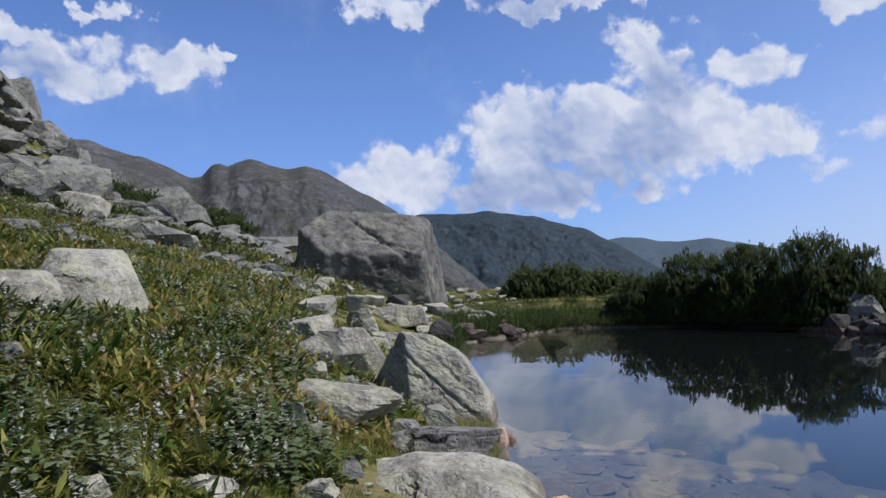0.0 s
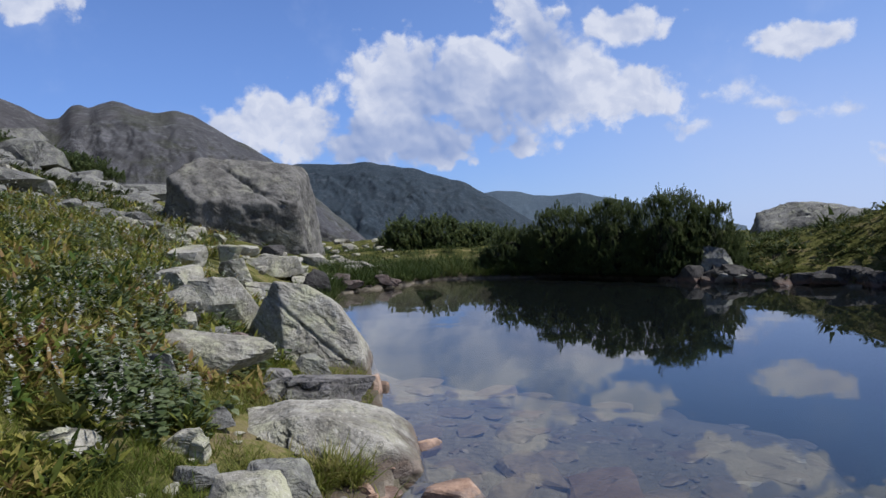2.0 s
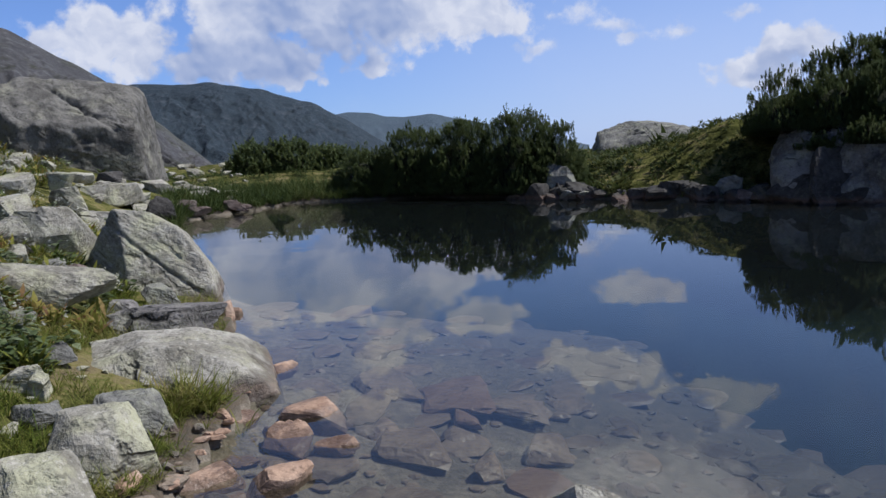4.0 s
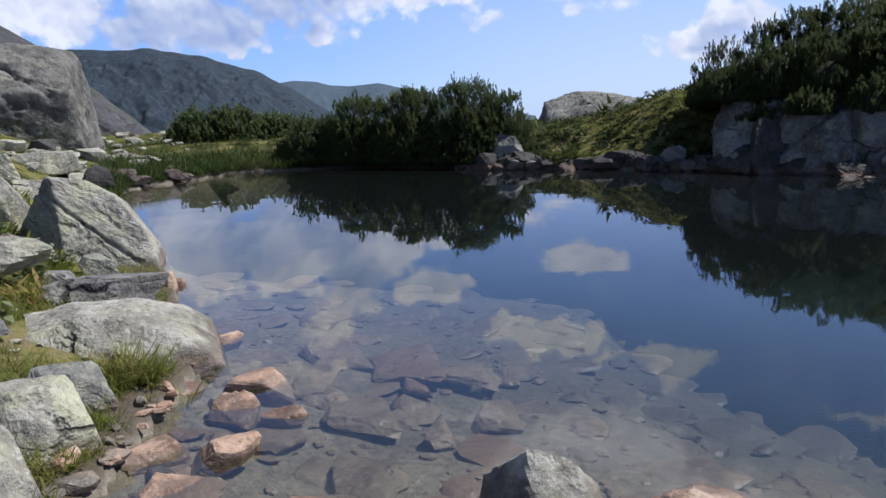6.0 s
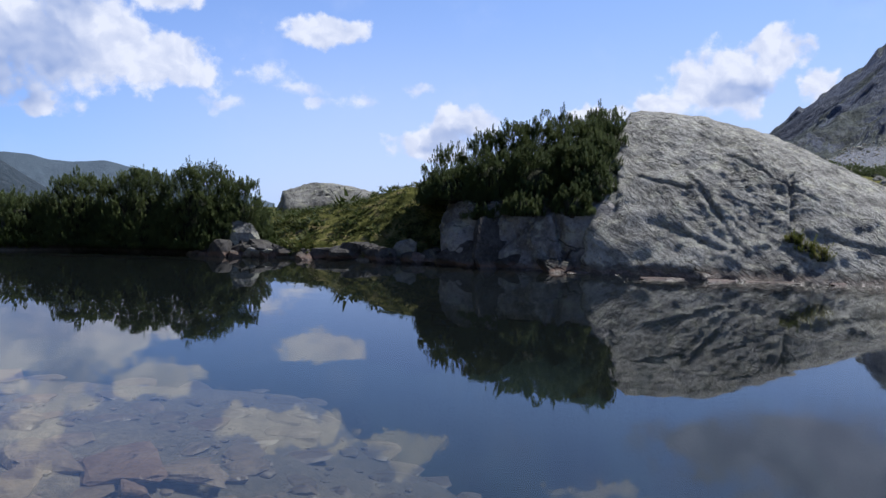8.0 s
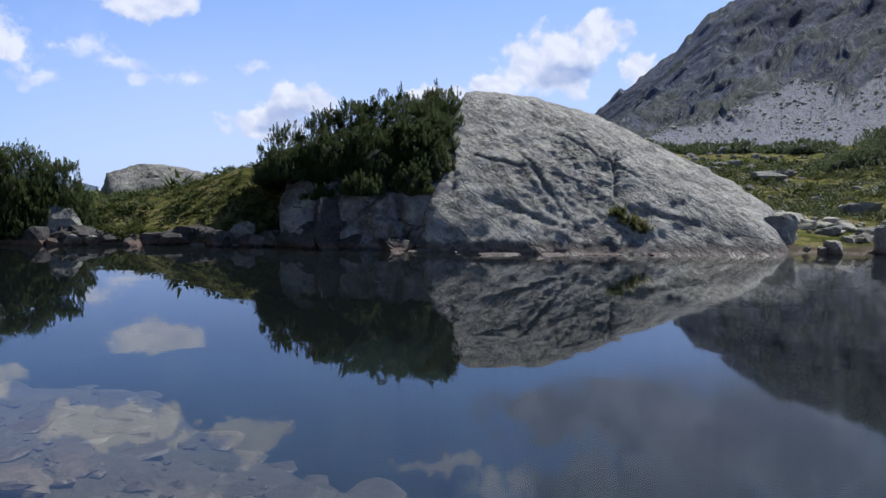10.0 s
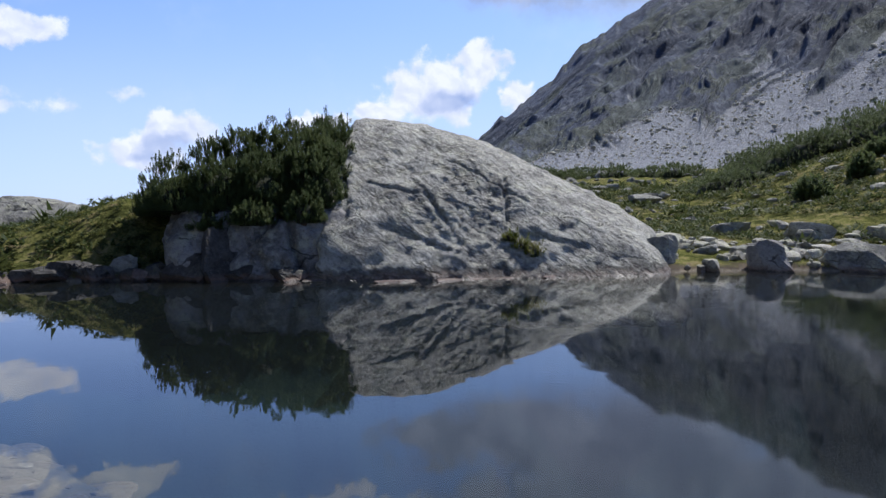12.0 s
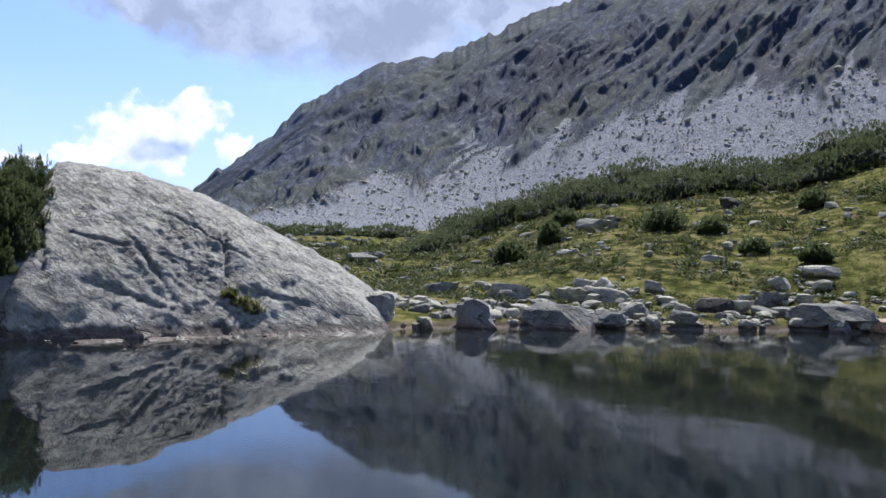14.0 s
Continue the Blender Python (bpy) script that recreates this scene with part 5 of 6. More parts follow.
    # boulders below the green hill
    boulder("boulder", (23.67, 2.64), (1.76, 1.21, 1.25), 410, GRANITE_SHORE, "dark grey boulder standing at the far water", -81, 3, group="boulders below the green hill", sink=0.28)
    boulder("boulder", (29.28, 1.59), (1.80, 1.23, 0.90), 413, GRANITE_PALE, "pale granite rock on the grassy far shore", -84, 3, group="boulders below the green hill", sink=0.28)
    boulder("boulder", (31.88, 4.56), (1.45, 1.00, 0.71), 416, GRANITE, "grey granite boulder on the grassy far shore", -79, 3, group="boulders below the green hill", sink=0.28)
    boulder("boulder", (24.4, -0.1), (2.5, 1.5, 1.1), 419, GRANITE, "grey granite boulder on the grassy far shore", -86, 4, group="boulders below the green hill", sink=0.28)
    boulder("boulder", (25.2, -1.6), (1.5, 1.1, 0.7), 422, GRANITE, "grey granite boulder on the grassy far shore", -89, 3, group="boulders below the green hill", sink=0.28)
    boulder("boulder", (29.92, -1.35), (2.68, 1.84, 0.80), 425, GRANITE_PALE, "pale granite rock on the grassy far shore", -89, 3, group="boulders below the green hill", sink=0.28)
    boulder("boulder", (31.49, -1.10), (0.82, 0.56, 0.58), 428, GRANITE_PALE, "pale granite rock on the grassy far shore", -89, 3, group="boulders below the green hill", sink=0.28)
    boulder("boulder", (31.33, -1.88), (1.28, 0.88, 0.73), 431, GRANITE_PALE, "pale granite rock on the grassy far shore", -90, 3, group="boulders below the green hill", sink=0.28)
    boulder("boulder", (26.15, -4.10), (1.00, 0.68, 0.66), 434, GRANITE, "grey granite boulder on the grassy far shore", -96, 3, group="boulders below the green hill", sink=0.28)
    boulder("boulder", (28.62, -5.51), (1.61, 1.11, 0.75), 437, GRANITE_SHADED, "dark grey boulder standing at the far water", -98, 3, group="boulders below the green hill", sink=0.28)
    boulder("boulder", (28.78, -6.43), (0.96, 0.66, 0.63), 440, GRANITE_PALE, "pale granite rock on the grassy far shore", -99, 3, group="boulders below the green hill", sink=0.28)
    boulder("boulder", (27.54, -9.18), (2.90, 2.00, 0.98), 443, GRANITE, "grey granite boulder on the grassy far shore", -105, 3, group="boulders below the green hill", sink=0.28)
    boulder("boulder", (27.23, -10.55), (1.50, 1.02, 0.55), 446, STONE_RUST, "reddish stone lying at the far water edge", -108, 3, group="boulders below the green hill", sink=0.28)
    boulder("boulder", (30.29, -8.04), (1.57, 1.09, 0.68), 449, GRANITE, "grey granite boulder on the grassy far shore", -102, 3, group="boulders below the green hill", sink=0.28)
    boulder("boulder", (32.35, -8.74), (1.03, 0.72, 0.65), 452, GRANITE_PALE, "pale granite rock on the grassy far shore", -102, 3, group="boulders below the green hill", sink=0.28)
    boulder("boulder", (38.21, -7.40), (1.33, 0.91, 0.53), 455, GRANITE_PALE, "pale granite rock on the grassy far shore", -98, 3, group="boulders below the green hill", sink=0.28)
    boulder("boulder", (53.37, -2.76), (3.18, 2.19, 1.22), 458, GRANITE_PALE, "pale granite rock on the grassy far shore", -90, 3, group="boulders below the green hill", sink=0.28)
    boulder("boulder", (22.70, 5.12), (1.18, 0.80, 1.10), 461, GRANITE, "grey granite boulder on the grassy far shore", -74, 3, group="boulders below the green hill", sink=0.28)
    boulder("boulder", (21.93, 3.91), (1.74, 1.20, 0.83), 464, GRANITE_SHADED, "dark grey boulder standing at the far water", -77, 3, group="boulders below the green hill", sink=0.28)
    boulder("boulder", (31.37, -3.71), (1.14, 0.78, 0.68), 467, GRANITE_PALE, "pale granite rock on the grassy far shore", -94, 3, group="boulders below the green hill", sink=0.28)
    boulder("boulder", (60.17, -12.91), (1.86, 1.28, 1.31), 470, GRANITE_SHADED, "dark grey boulder standing at the far water", -99, 3, group="boulders below the green hill", sink=0.28)
    boulder("boulder", (28.85, 1.65), (0.98, 0.68, 0.76), 473, GRANITE, "grey granite boulder on the grassy far shore", -84, 3, group="boulders below the green hill", sink=0.28)
    boulder("stone", (23.29, 1.77), (0.60, 0.42, 0.26), 476, STONE_RUST, "reddish stone lying at the far water edge", -83, 2, group="boulders below the green hill", sink=0.28)


build_stones()


# ---- herbs and grass ----
def leaf(length, width, bend, petiole=0.0, steps=2):
    """A pointed leaf along +x that arches upwards and over: corners and faces."""
    xs = np.linspace(0, 1, steps + 2)
    w = np.sin(np.pi * np.clip(xs * 0.9 + (0.07 if steps else 0.3), 0, 1)) * width / 2
    z = petiole + length * (bend[0] * xs - bend[1] * xs * xs)
    flat = length * xs * math.sqrt(max(0.1, 1 - bend[0] ** 2 * 0.6))
    left = np.stack([flat, w, z], -1)
    right = np.stack([flat, -w, z], -1)
    n = len(xs)
    verts = np.concatenate([left, right])
    faces = np.array([[k, k + 1, n + k + 1, n + k] for k in range(n - 1)])
    return verts, faces


def plant(leaves):
    """Several leaves, each turned about the stem: corners and faces of one plant."""
    vs, fs, base = [], [], 0
    for (v, f), turn, lift in leaves:
        c, s = math.cos(turn), math.sin(turn)
        vs.append(np.stack([v[:, 0] * c - v[:, 1] * s, v[:, 0] * s + v[:, 1] * c, v[:, 2] + lift], -1))
        fs.append(f + base)
        base += len(v)
    return np.concatenate(vs), np.concatenate(fs)


def kinds_of_plants():
    rng = np.random.RandomState(9)
    u = rng.uniform
    lance = [plant([(leaf(u(0.1, 0.19), u(0.025, 0.045), (u(0.6, 1.0), u(0.1, 0.6)), 0, 1), u(0, 6.28), u(0, 0.1)) for _ in range(9)]) for _ in range(5)]
    broad = [plant([(leaf(u(0.06, 0.1), u(0.05, 0.08), (u(-0.1, 0.7), u(0.1, 0.6)), u(0.04, 0.22), 1), u(0, 6.28), 0) for _ in range(9)]) for _ in range(5)]
    grass = [plant([(leaf(u(0.12, 0.28), u(0.005, 0.01), (u(0.8, 1.1), u(0.1, 0.7)), 0, 1), u(0, 6.28), 0) for _ in range(10)]) for _ in range(4)]
    heads = [plant([(leaf(0.03, 0.026, (u(-0.3, 0.8), 0.2), 0, 0), u(0, 6.28), u(0.16, 0.28)) for _ in range(9)]) for _ in range(3)]
    far = [plant([(leaf(u(0.12, 0.26), u(0.012, 0.02), (u(0.7, 1.1), u(0.1, 0.5)), 0, 0), u(0, 6.28), 0) for _ in range(9)]) for _ in range(4)]
    mats = []
    for _ in range(4):
        sprigs = []
        for _ in range(24):
            a, q = u(0, 6.28), u(0, 1) ** 0.5
            v, f = leaf(u(0.16, 0.26), u(0.1, 0.15), (u(0.3, 1.0), 0.2), 0, 0)
            v = v + (0.3 * q, 0, 0)
            sprigs.append(((v, f), a, 0.22 * (1 - q * q) * u(0.6, 1.1)))
        mats.append(plant(sprigs))
    tall = [plant([(leaf(u(0.2, 0.36), u(0.05, 0.085), (u(0.7, 1.1), u(0.3, 0.9)), 0, 2), u(0, 6.28), u(0, 0.12)) for _ in range(8)]) for _ in range(4)]
    return lance, broad, grass, heads, far, mats, tall


LANCE, BROAD, TUFTS, HEADS, FAR_TUFTS, MATS, TALL = kinds_of_plants()


def sow(name, label, shapes, x, y, scale, material, seed, lean=0.18, lift=0.0, category="plants"):
    """Plants of one kind over the ground, as one mesh."""
    rng = np.random.RandomState(seed)
    free = np.ones(len(x), bool)
    for u, v, r in ROCKS:
        free &= (x - u) ** 2 + (y - v) ** 2 > r * r
    x, y, scale = x[free], y[free], scale[free]
    z = height(x, y) + lift
    pick, turn = rng.randint(0, len(shapes), len(x)), rng.uniform(0, 6.283, len(x))
    tip = rng.normal(0, lean, (len(x), 2))
    vs, fs, base = [], [], 0
    for k, (v, f) in enumerate(shapes):
        m = np.nonzero(pick == k)[0]
        c, s, g = np.cos(turn[m])[:, None], np.sin(turn[m])[:, None], scale[m][:, None]
        px = (v[None, :, 0] * c - v[None, :, 1] * s + v[None, :, 2] * tip[m, :1]) * g + x[m][:, None]
        py = (v[None, :, 0] * s + v[None, :, 1] * c + v[None, :, 2] * tip[m, 1:]) * g + y[m][:, None]
        pz = v[None, :, 2] * g + z[m][:, None] - 0.01
        vs.append(np.stack([px, py, pz], -1).reshape(-1, 3))
        fs.append((f[None] + base + np.arange(len(m))[:, None, None] * len(v)).reshape(-1, 4))
        base += len(m) * len(v)
    ob = new(name, mesh_from(name, np.concatenate(vs), np.concatenate(fs), True))
    ob.data.materials.append(material)
    return tagged(ob, label, category, kind="stuff")


def fan(count, a0, a1, r0, r1, seed, power=1.0):
    """Places spread over a fan of ground round the origin, denser near it."""
    rng = np.random.RandomState(seed)
    a = np.radians(rng.uniform(a0, a1, count))
    r = r0 * (r1 / r0) ** (rng.uniform(0, 1, count) ** power)
    return r * np.sin(a), r * np.cos(a)


def keep(x, y, m):
    return x[m], y[m]


def build_plants():
    rng = np.random.RandomState(4)
    # the near bank
    for name, label, shapes, count, size, material, seed, patch in (
            ("leafy_herbs", "yellow-green and browning lance-leaved herbs on the bank", LANCE, 17000, (0.55, 1.25), HERBS, 31, 0.0),
            ("broad_leaved_herbs", "blue-green broad-leaved herbs in patches on the bank", BROAD, 11500, (0.5, 1.15), ROUND_LEAVES, 32, 0.4),
            ("bank_grass", "green and straw-coloured grass tufts on the bank", TUFTS, 11000, (0.45, 1.1), GRASS, 33, -0.5),
            ("seed_heads", "small whitish seed heads among the bank herbs", HEADS, 4200, (0.8, 1.5), FLOWERS, 34, 0.0)):
        x, y = fan(count, -40, 8, 2.2, 34, seed, 0.72)
        s = shore_distance(x, y)
        x, y = keep(x, y, ((x < -2.5) | (y < 15)) & (s > 0.12) & (waves(x, y, seed, 2.6, 3) > patch - 0.35) & (s > (0.15 if name == "bank_grass" else 0.95 + 0.35 * smooth(9, 6, y))))
        g = rng.uniform(*size, len(x)) * np.interp(np.hypot(x, y), [0, 10, 34], [0.9, 1.0, 1.7])
        sow(name, label, shapes, x, y, g, material, seed)
    x, y = fan(16000, -40, 8, 2.4, 13, 39, 0.8)
    s = shore_distance(x, y)
    x, y = keep(x, y, (s > 0.1) & (s < 2.6) & (waves(x, y, 39, 0.9, 3) > -0.25))
    sow("margin_grass", "short green and straw-coloured grass between the bank stones", TUFTS, x, y, rng.uniform(0.3, 0.85, len(x)), GRASS, 39, 0.35)
    x, y = fan(1500, -40, 6, 2.4, 13, 38, 0.8)
    x, y = keep(x, y, (shore_distance(x, y) > 1.8) & (waves(x, y, 38, 2.2, 3) > -0.05))
    sow("tall_herbs", "tall dark green herbs with long pointed leaves", TALL, x, y, rng.uniform(0.4, 0.85, len(x)), TALL_LEAVES, 38)
    x, y = fan(420, -40, 4, 3.5, 30, 35)
    x, y = keep(x, y, (shore_distance(x, y) > 1.6) & (waves(x, y, 35, 4) > 0.15))
    sow("bank_shrubs", "dark green cushions of dwarf shrub on the bank", MATS, x, y, rng.uniform(0.4, 0.95, len(x)), JUNIPER, 35, 0.3)
    x, y = fan(3000, -40, -12, 26, 90, 36)
    x, y = keep(x, y, waves(x, y, 36, 9, 3) > -0.1)
    sow("slope_shrubs", "dark green low shrub on the boulder slope", MATS, x, y, rng.uniform(0.7, 1.5, len(x)), JUNIPER, 36, 0.3)
    x, y = rng.normal(0.08, 0.13, 130), rng.normal(5.4, 0.12, 130)
    sow("grass_tussock", "bright green grass tussock beside the slab boulder", TUFTS, x, y, rng.uniform(0.9, 1.5, len(x)), GRASS, 37, 0.25)
    # round the far shore
    x, y = fan(9000, 0, 48, 17, 36, 41)
    s = shore_distance(x, y)
    mound = (s > 0.15) & (np.degrees(np.arctan2(x, y)) > 25)
    u, v = keep(x, y, mound & (waves(x, y, 47, 1.3, 3) > -0.3))
    sow("mound_grass", "olive green and straw-coloured grass on the mound", FAR_TUFTS, u, v, rng.uniform(0.4, 0.8, len(u)), MEADOW, 47)
    x, y = keep(x, y, (s > 0.05) & ~mound)
    sow("shore_grass", "lush green grass along the far lake shore", FAR_TUFTS, x, y, rng.uniform(0.7, 1.4, len(x)) * np.where(shore_distance(x, y) < 0.7, 1.7, 1.0), LUSH, 41)
    x, y = fan(6000, -2, 46, 17, 34, 42)
    s = shore_distance(x, y)
    x, y = keep(x, y, (s > 0.4) & (waves(x, y, 42, 3) > 0.0))
    sow("shore_herbs", "low green herbs and bilberry on the mound", BROAD, x, y, rng.uniform(0.6, 1.1, len(x)), LUSH, 42)
    x, y = fan(7000, 0, 15.5, 19, 29, 46)
    s = shore_distance(x, y)
    x, y = keep(x, y, (s > 0.02) & (s < 2.6) & (waves(x, y, 46, 1.6, 3) > -0.3))
    sow("shore_tussocks", "dark green grass tussocks overhanging the far water", TUFTS, x, y, rng.uniform(1.3, 2.6, len(x)), LUSH, 46, 0.3)
    # the green hill and the valley meadow
    x, y = fan(11500, 63, 121, 24, 110, 43)
    s = shore_distance(x, y)
    x, y = keep(x, y, (s > 0.15))
    sow("meadow_grass", "olive and straw-coloured alpine grass on the hillside", FAR_TUFTS, x, y, rng.uniform(0.7, 1.3, len(x)) * np.hypot(x, y) / 32, MEADOW, 43)
    x, y = fan(9500, 69, 121, 27, 110, 44)
    x, y = keep(x, y, (waves(x, y, 44, 9) > -0.1) & (shore_distance(x, y) > 2.5))
    sow("juniper_mats", "dark green low shrub mats on the hillside", MATS, x, y, rng.lognormal(-0.35, 0.4, len(x)) * np.hypot(x, y) / 47, JUNIPER, 44)
    x, y = fan(2000, 14, 46, 18, 32, 45)
    x, y = keep(x, y, shore_distance(x, y) > 0.3)
    x, y = keep(x, y, waves(x, y, 45, 2.4, 3) > -0.15)
    sow("bilberry_mats", "dark bilberry cushions on the grassy mound", MATS, x, y, rng.lognormal(-0.7, 0.4, len(x)), JUNIPER, 45)


build_plants()


def build_scrub():
    """Dwarf pine on the hillsides, low dark bushes."""
    for x, y, w, h in ((42.8, 2.3, 1.1, 1.0), (50.1, 0.1, 1.0, 1.1), (59.5, -0.9, 1.2, 1.0), (49.2, -6.7, 1.6, 1.3), (46.6, -9.0, 0.9, 0.8), (40.0, -9.7, 0.8, 0.6), (54.2, -17.0, 1.2, 1.0), (35.4, -11.1, 0.7, 0.5)):
        dwarf_pine([(x, y, w, w * 0.8, 0, h, float(height(x, y)))], 420, int(x * 10), "small dark dwarf pine bush on the green hillside", 1.3, "bushes on the hillside", FAR_SHOOTS)
    band = []
    for k in range(72):
        row = k % 3
        a = radians(80.1 + 32 * (k / 71))
        deg = math.degrees(a)
        d = 88 - (6 + 2 * smooth(84, 92, deg)) * row + 3 * math.sin(k * 2.3)
        x, y = d * math.sin(a), d * math.cos(a)
        band.append((x, y, 2.3 + 0.8 * math.sin(k * 5.1), 2.6, 0, (1.5 + 0.6 * smooth(80, 88, deg)) * (1 + 0.3 * math.sin(k * 3.7)), float(height(x, y)) - 0.1))
    dwarf_pine(band, 19000, 61, "dark green dwarf pine belt along the hill crest", 1.3, shapes=FAR_SHOOTS)
    far_belt = []
    for k in range(9):
        a, d = radians(82.8 + 8.5 * k / 8), 150 + 12 * k / 8
        x, y = d * math.sin(a), d * math.cos(a)
        far_belt.append((x, y, 4.2, 4.5, 0, 2.6, float(height(x, y)) - 0.2))
    dwarf_pine(far_belt, 2600, 64, "dark dwarf pine strip on the scree below the mountain", 2.4, shapes=FAR_SHOOTS)
    belt = []
    for k in range(11):
        a, d = radians(66.9 + 12.6 * k / 10), 165 + 6 * math.sin(k * 1.9)
        belt.append((d * math.sin(a), d * math.cos(a), 4.5, 3.5, 0, 2.4, float(height(d * math.sin(a), d * math.cos(a))) - 0.2))
    dwarf_pine(belt, 3200, 63, "dark dwarf pine belt at the foot of the mountain", 2.6, shapes=FAR_SHOOTS)
    slope = []
    for k in range(16):
        a = radians(-26 + 10.5 * k / 15)
        d = 60 - k * 0.6
        x, y = d * math.sin(a), d * math.cos(a)
        slope.append((x, y, 2.2, 2.2, 0, 1.3, float(height(x, y)) - 0.1))
    dwarf_pine(slope, 5000, 62, "dark dwarf pine belt on the boulder slope", 1.5, shapes=FAR_SHOOTS)


build_scrub()


def build_rubble():
    """Rocks past counting: boulder fields, shingle under water, stones in the meadows."""
    def field(name, label, x, y, size, material, seed, lift=0.15, flat=0.6):
        rng = np.random.RandomState(seed)
        v, f = SPHERES[2]
        vs, fs = [], []
        shapes = []
        for k in range(6):
            planes = [(*rng.normal(size=3), rng.uniform(0.45, 0.95)) for _ in range(9)] + [(0, 0, 1, 0.8), (0, 0, -1, 0.8), (1, 0, 0, 1), (-1, 0, 0, 1), (0, 1, 0, 1), (0, -1, 0, 1)]
            shapes.append(cut_body(planes, 2, 40)[0])
        z = height(x, y)
        for k in range(len(x)):
            a = rng.uniform(0, 6.283)
            c, s = math.cos(a), math.sin(a)
            p = shapes[rng.randint(6)] * size[k] / 2 * (rng.uniform(0.8, 1.3), rng.uniform(0.6, 1.0), flat * rng.uniform(0.6, 1.2))
            vs.append(np.stack([p[:, 0] * c - p[:, 1] * s + x[k], p[:, 0] * s + p[:, 1] * c + y[k], p[:, 2] + z[k] + lift * size[k]], -1))
            fs.append(f + k * len(v))
        ob = new(name, mesh_from(name, np.concatenate(vs), np.concatenate(fs), False))
        ob.data.materials.append(material)
        tagged(ob, label, "rocks", kind="stuff")

    rng = np.random.RandomState(12)
    x, y = fan(2300, -38, -11, 19, 78, 51)
    x, y = keep(x, y, (waves(x, y, 51, 9) > -0.15) | (np.hypot(x, y) > 33))
    field("boulder_field", "pale granite boulders strewn over the slope", x, y, np.hypot(x, y) / 44 * rng.lognormal(-0.45, 0.6, len(x)), GRANITE, 51)
    x, y = fan(2400, 77, 119, 24, 42, 52)
    x, y = keep(x, y, (shore_distance(x, y) > 0.2) & (shore_distance(x, y) < 6 + 6 * waves(x, y, 52, 8)))
    field("meadow_stones", "pale stones scattered in the shore meadow", x, y, rng.lognormal(-1.35, 0.6, len(x)), GRANITE_PALE, 52)
    x, y = fan(700, 63, 87, 36, 170, 53)
    field("valley_stones", "pale boulders scattered over the valley floor", x, y, np.hypot(x, y) / 80 * rng.lognormal(-0.8, 0.6, len(x)), GRANITE, 53)
    x, y = fan(320, 87, 119, 40, 80, 54)
    field("hill_stones", "pale stones lying in the hillside grass", x, y, rng.lognormal(-1.0, 0.5, len(x)), GRANITE_PALE, 54)
    x, y = fan(260, -14, 6, 20, 42, 55)
    x, y = keep(x, y, shore_distance(x, y) > 0.3)
    field("bank_stones", "pale stones among herbs round the block boulder", x, y, rng.lognormal(-1.1, 0.45, len(x)), GRANITE_PALE, 55)
    x, y = fan(260, -20, 30, 3.0, 7, 58)
    x, y = keep(x, y, (shore_distance(x, y) < 1.6) & (shore_distance(x, y) > -0.1))
    field("bank_pebbles", "small grey stones on the soil beside the water", x, y, rng.lognormal(-2.3, 0.45, len(x)), GRANITE_PALE, 58)
    x, y = fan(900, -4, 112, 3.0, 9, 56)
    x, y = keep(x, y, (shore_distance(x, y) < 0.1) & (shore_distance(x, y) > -4.5))
    field("shingle", "small brown pebbles on the shallow lake bed", x, y, rng.lognormal(-2.4, 0.4, len(x)), STONE_BED, 56, 0.05, 0.4)


build_rubble()


def build_flat_slabs():
    # broad slabs lying on the bed
    boulder("stone", (2.08, 5.71, -0.19), (0.65, 0.85, 0.12), 2000, STONE_RUST, "rusty broad slab under the clear shallow water", -20, 3, group="stones on the lake bed")
    boulder("stone", (1.45, 4.79, -0.14), (0.56, 0.73, 0.12), 2003, STONE_BED, "brown broad slab under the clear shallow water", -17, 3, group="stones on the lake bed")
    boulder("stone", (1.61, 6.23, -0.13), (0.77, 1.00, 0.12), 2006, STONE_BED, "brown broad slab under the clear shallow water", -15, 3, group="stones on the lake bed")
    boulder("stone", (1.35, 5.45, -0.11), (0.47, 0.61, 0.12), 2009, STONE_BED, "brown broad slab under the clear shallow water", -14, 3, group="stones on the lake bed")
    boulder("stone", (1.99, 5.17, -0.19), (0.28, 0.36, 0.12), 2012, STONE_RUST, "rusty broad slab under the clear shallow water", -21, 3, group="stones on the lake bed")
    boulder("stone", (2.45, 5.28, -0.22), (0.60, 0.43, 0.12), 2015, STONE_BED, "brown broad slab under the clear shallow water", -25, 3, group="stones on the lake bed")
    boulder("stone", (1.79, 4.29, -0.17), (0.26, 0.33, 0.12), 2018, STONE_BED, "brown broad slab under the clear shallow water", -23, 3, group="stones on the lake bed")
    boulder("stone", (4.53, 12.42, -1.48), (0.71, 0.92, 0.12), 2021, STONE_BED, "brown broad slab under the clear shallow water", -20, 3, group="stones on the lake bed")
    boulder("stone", (1.84, 7.25, -0.16), (0.49, 0.63, 0.12), 2024, STONE_BED, "brown broad slab under the clear shallow water", -14, 3, group="stones on the lake bed")
    boulder("stone", (2.31, 4.53, -0.22), (0.42, 0.55, 0.12), 2027, STONE_BED, "brown broad slab under the clear shallow water", -27, 3, group="stones on the lake bed")
    boulder("stone", (0.89, 4.59, -0.10), (0.38, 0.50, 0.12), 2030, STONE_BED, "brown broad slab under the clear shallow water", -11, 3, group="stones on the lake bed")
    boulder("stone", (1.21, 3.86, -0.14), (0.49, 0.63, 0.12), 2033, STONE_BED, "brown broad slab under the clear shallow water", -17, 3, group="stones on the lake bed")


build_flat_slabs()


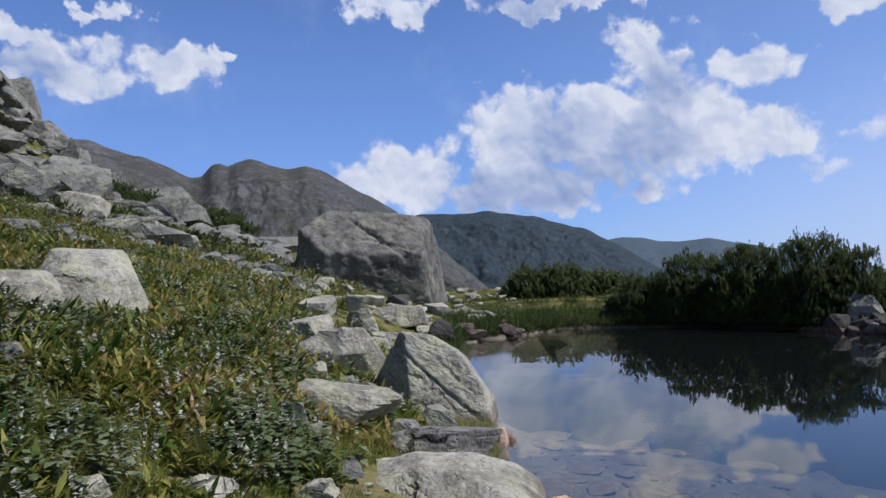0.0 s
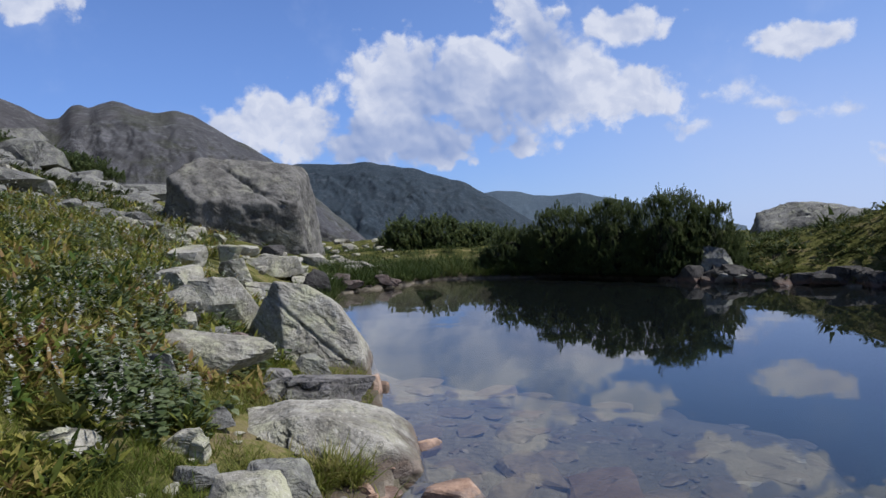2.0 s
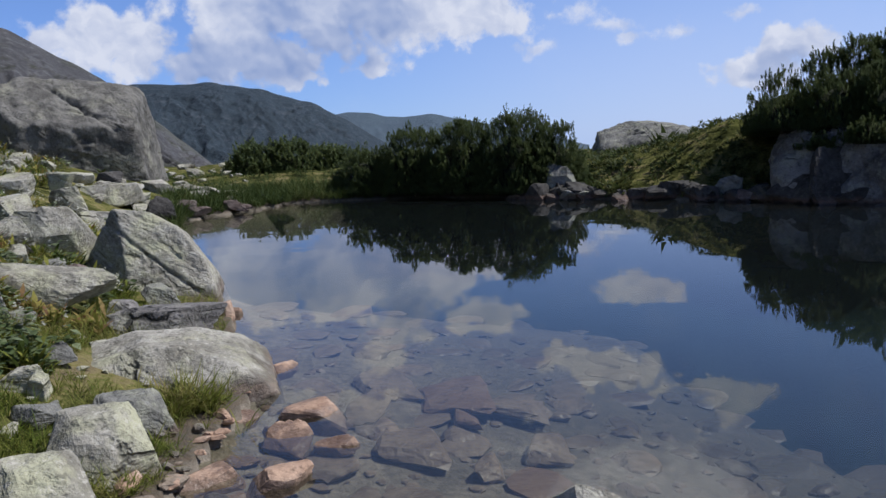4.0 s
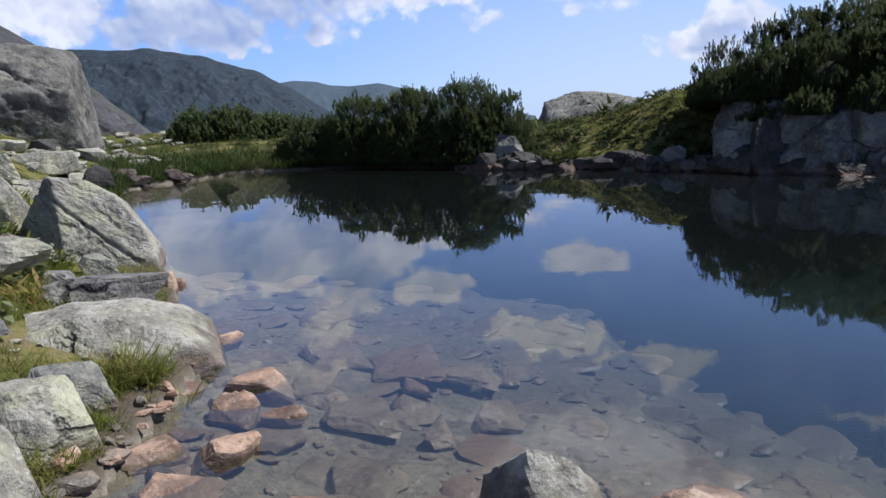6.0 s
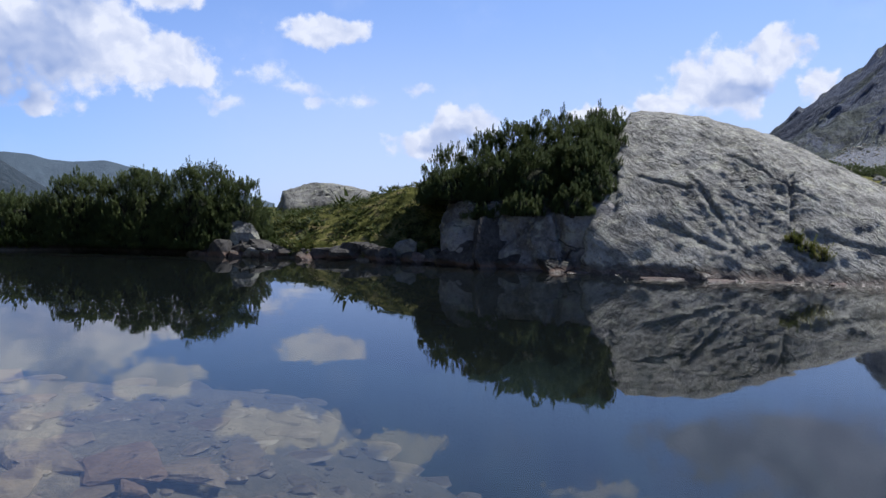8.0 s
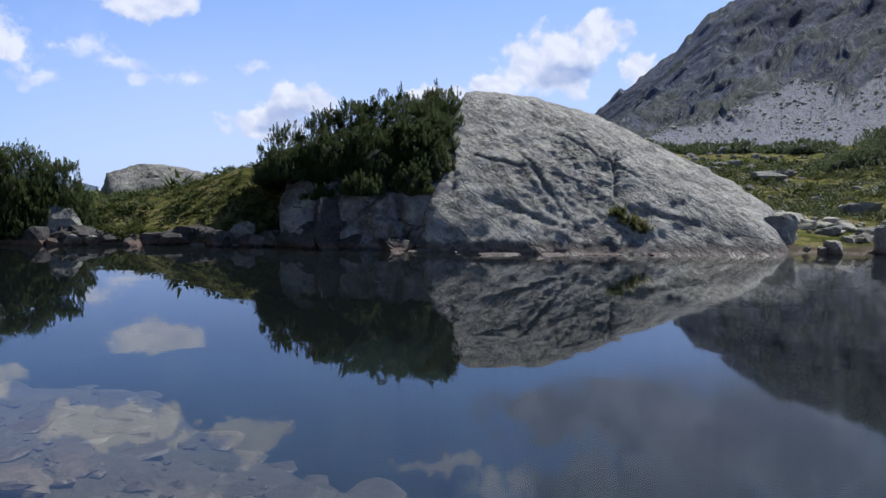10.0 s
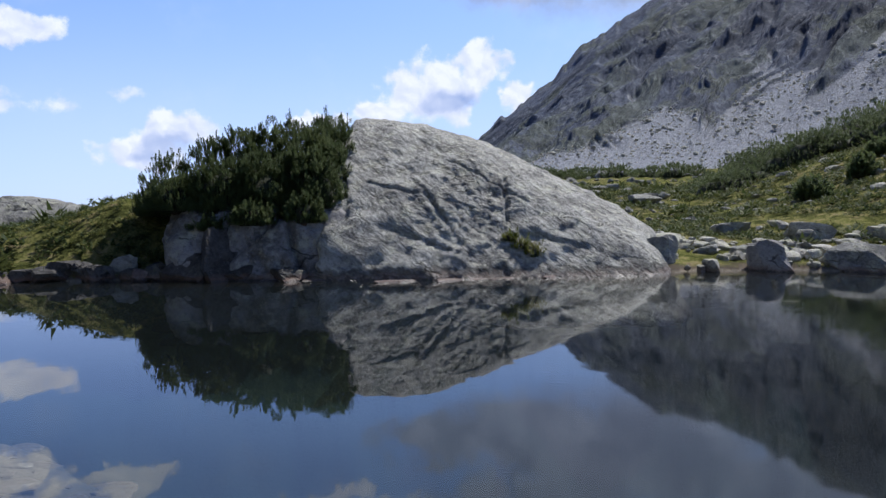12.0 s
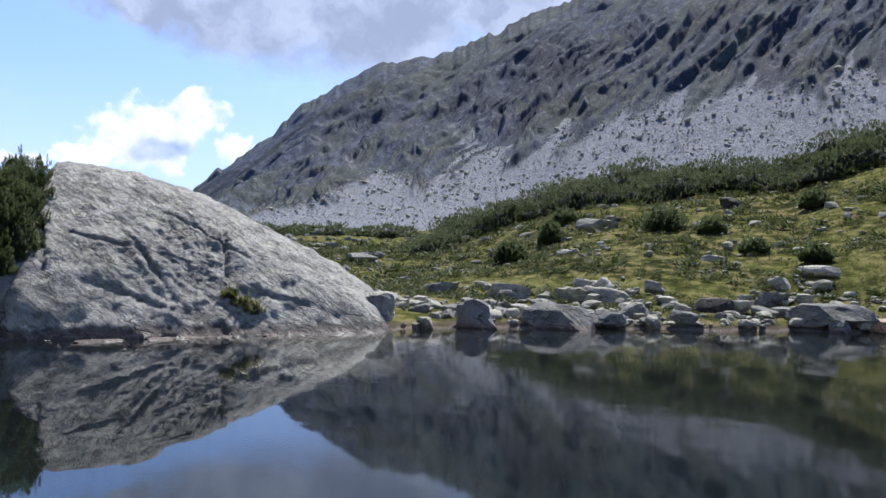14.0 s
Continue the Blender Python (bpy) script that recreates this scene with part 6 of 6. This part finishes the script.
def build_drowned_slabs():
    rng = np.random.RandomState(77)
    a = fan(1500, -3, 112, 3.2, 10.5, 57)
    places = [(x, y, 2 * r) for x, y, r in ROCKS]
    for x, y in zip(*a):
        s = float(shore_distance(x, y))
        shelf = float(np.interp(math.degrees(math.atan2(x, y)), [-10, 18, 40, 65], [4.6, 4.4, 2.6, 1.1]))
        if not -shelf - 2.4 < s < -0.25 or rng.uniform() < 0.35 * (-s - shelf):
            continue
        w = rng.uniform(0.28, 0.85)
        if any(math.hypot(x - u, y - v) < 0.37 * (w + q) for u, v, q in places):
            continue
        places.append((x, y, w))
        rust = rng.uniform() < 0.22
        h = rng.uniform(0.04, 0.09)
        boulder("stone", (x, y, float(height(x, y)) + h * 0.12), (w, w * rng.uniform(0.6, 0.9), h), 900 + len(places), STONE_RUST if rust else STONE_BED,
                "rusty flat stone under the clear shallow water" if rust else "brown flat stone under the clear shallow water", rng.uniform(0, 360), 2, 60, group="stones on the lake bed")


build_drowned_slabs()


def build_shore_boulders():
    """Rocks in a row along the water under the green hill, and broken ledges at the foot of the dome."""
    rng = np.random.RandomState(88)
    for k in range(80):
        j = 20 + 9.2 * (k + rng.uniform(0, 1)) / 80
        a, b = SHORE[int(j)], SHORE[int(j) + 1]
        x, y = a + (b - a) * (j % 1) + rng.uniform(-0.2, 3.0) * np.array((0.9, 0.3))
        w = min(1.2, rng.lognormal(-0.8, 0.5))
        dark = rng.uniform() < 0.6
        boulder("boulder" if w > 0.55 else "stone", (x, y), (w * 1.15, w, w * rng.uniform(0.5, 0.95)), 1500 + k, GRANITE if dark else GRANITE_PALE,
                "grey rock in the stony margin of the lake" if dark else "pale rock in the stony margin of the lake", rng.uniform(0, 360), 3 if w > 0.5 else 2, 90, 5, group="rocks in the stony margin", sink=0.42, tilt=rng.uniform(-18, 18))
    for k in range(34):
        j = 0.1 + 3.4 * rng.uniform()
        a, b = SHORE[int(j)], SHORE[int(j) + 1]
        x, y = a + (b - a) * (j % 1) + rng.normal(0.05, 0.16) * np.array((0.95, -0.3))
        w = rng.uniform(0.07, 0.2)
        red = rng.uniform() < 0.6
        boulder("stone", (x, y), (w * 1.3, w, w * rng.uniform(0.3, 0.55)), 3000 + k, STONE_RUST if red else GRANITE_PALE,
                "rusty angular stone on the wet lake margin" if red else "grey angular stone on the wet lake margin", rng.uniform(0, 360), 3, group="stones on the wet margin", sink=0.3, tilt=rng.uniform(-12, 12))
    # bank rocks, most with the undercut's shade in their colour
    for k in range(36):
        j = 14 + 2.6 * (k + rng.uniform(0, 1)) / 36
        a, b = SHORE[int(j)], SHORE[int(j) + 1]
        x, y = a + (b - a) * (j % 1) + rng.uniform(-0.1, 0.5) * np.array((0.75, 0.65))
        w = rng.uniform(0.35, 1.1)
        boulder("boulder" if w > 0.55 else "stone", (x, y), (w * 1.2, w, w * rng.uniform(0.5, 1.0)), 1700 + k, GRANITE_SHADED if k % 5 else GRANITE,
                "rock with painted shade in the undercut grassy bank" if k % 5 else "grey rock in the undercut grassy bank", rng.uniform(0, 360), 3 if w > 0.6 else 2, group="rocks in the undercut bank", sink=0.42)


build_shore_boulders()
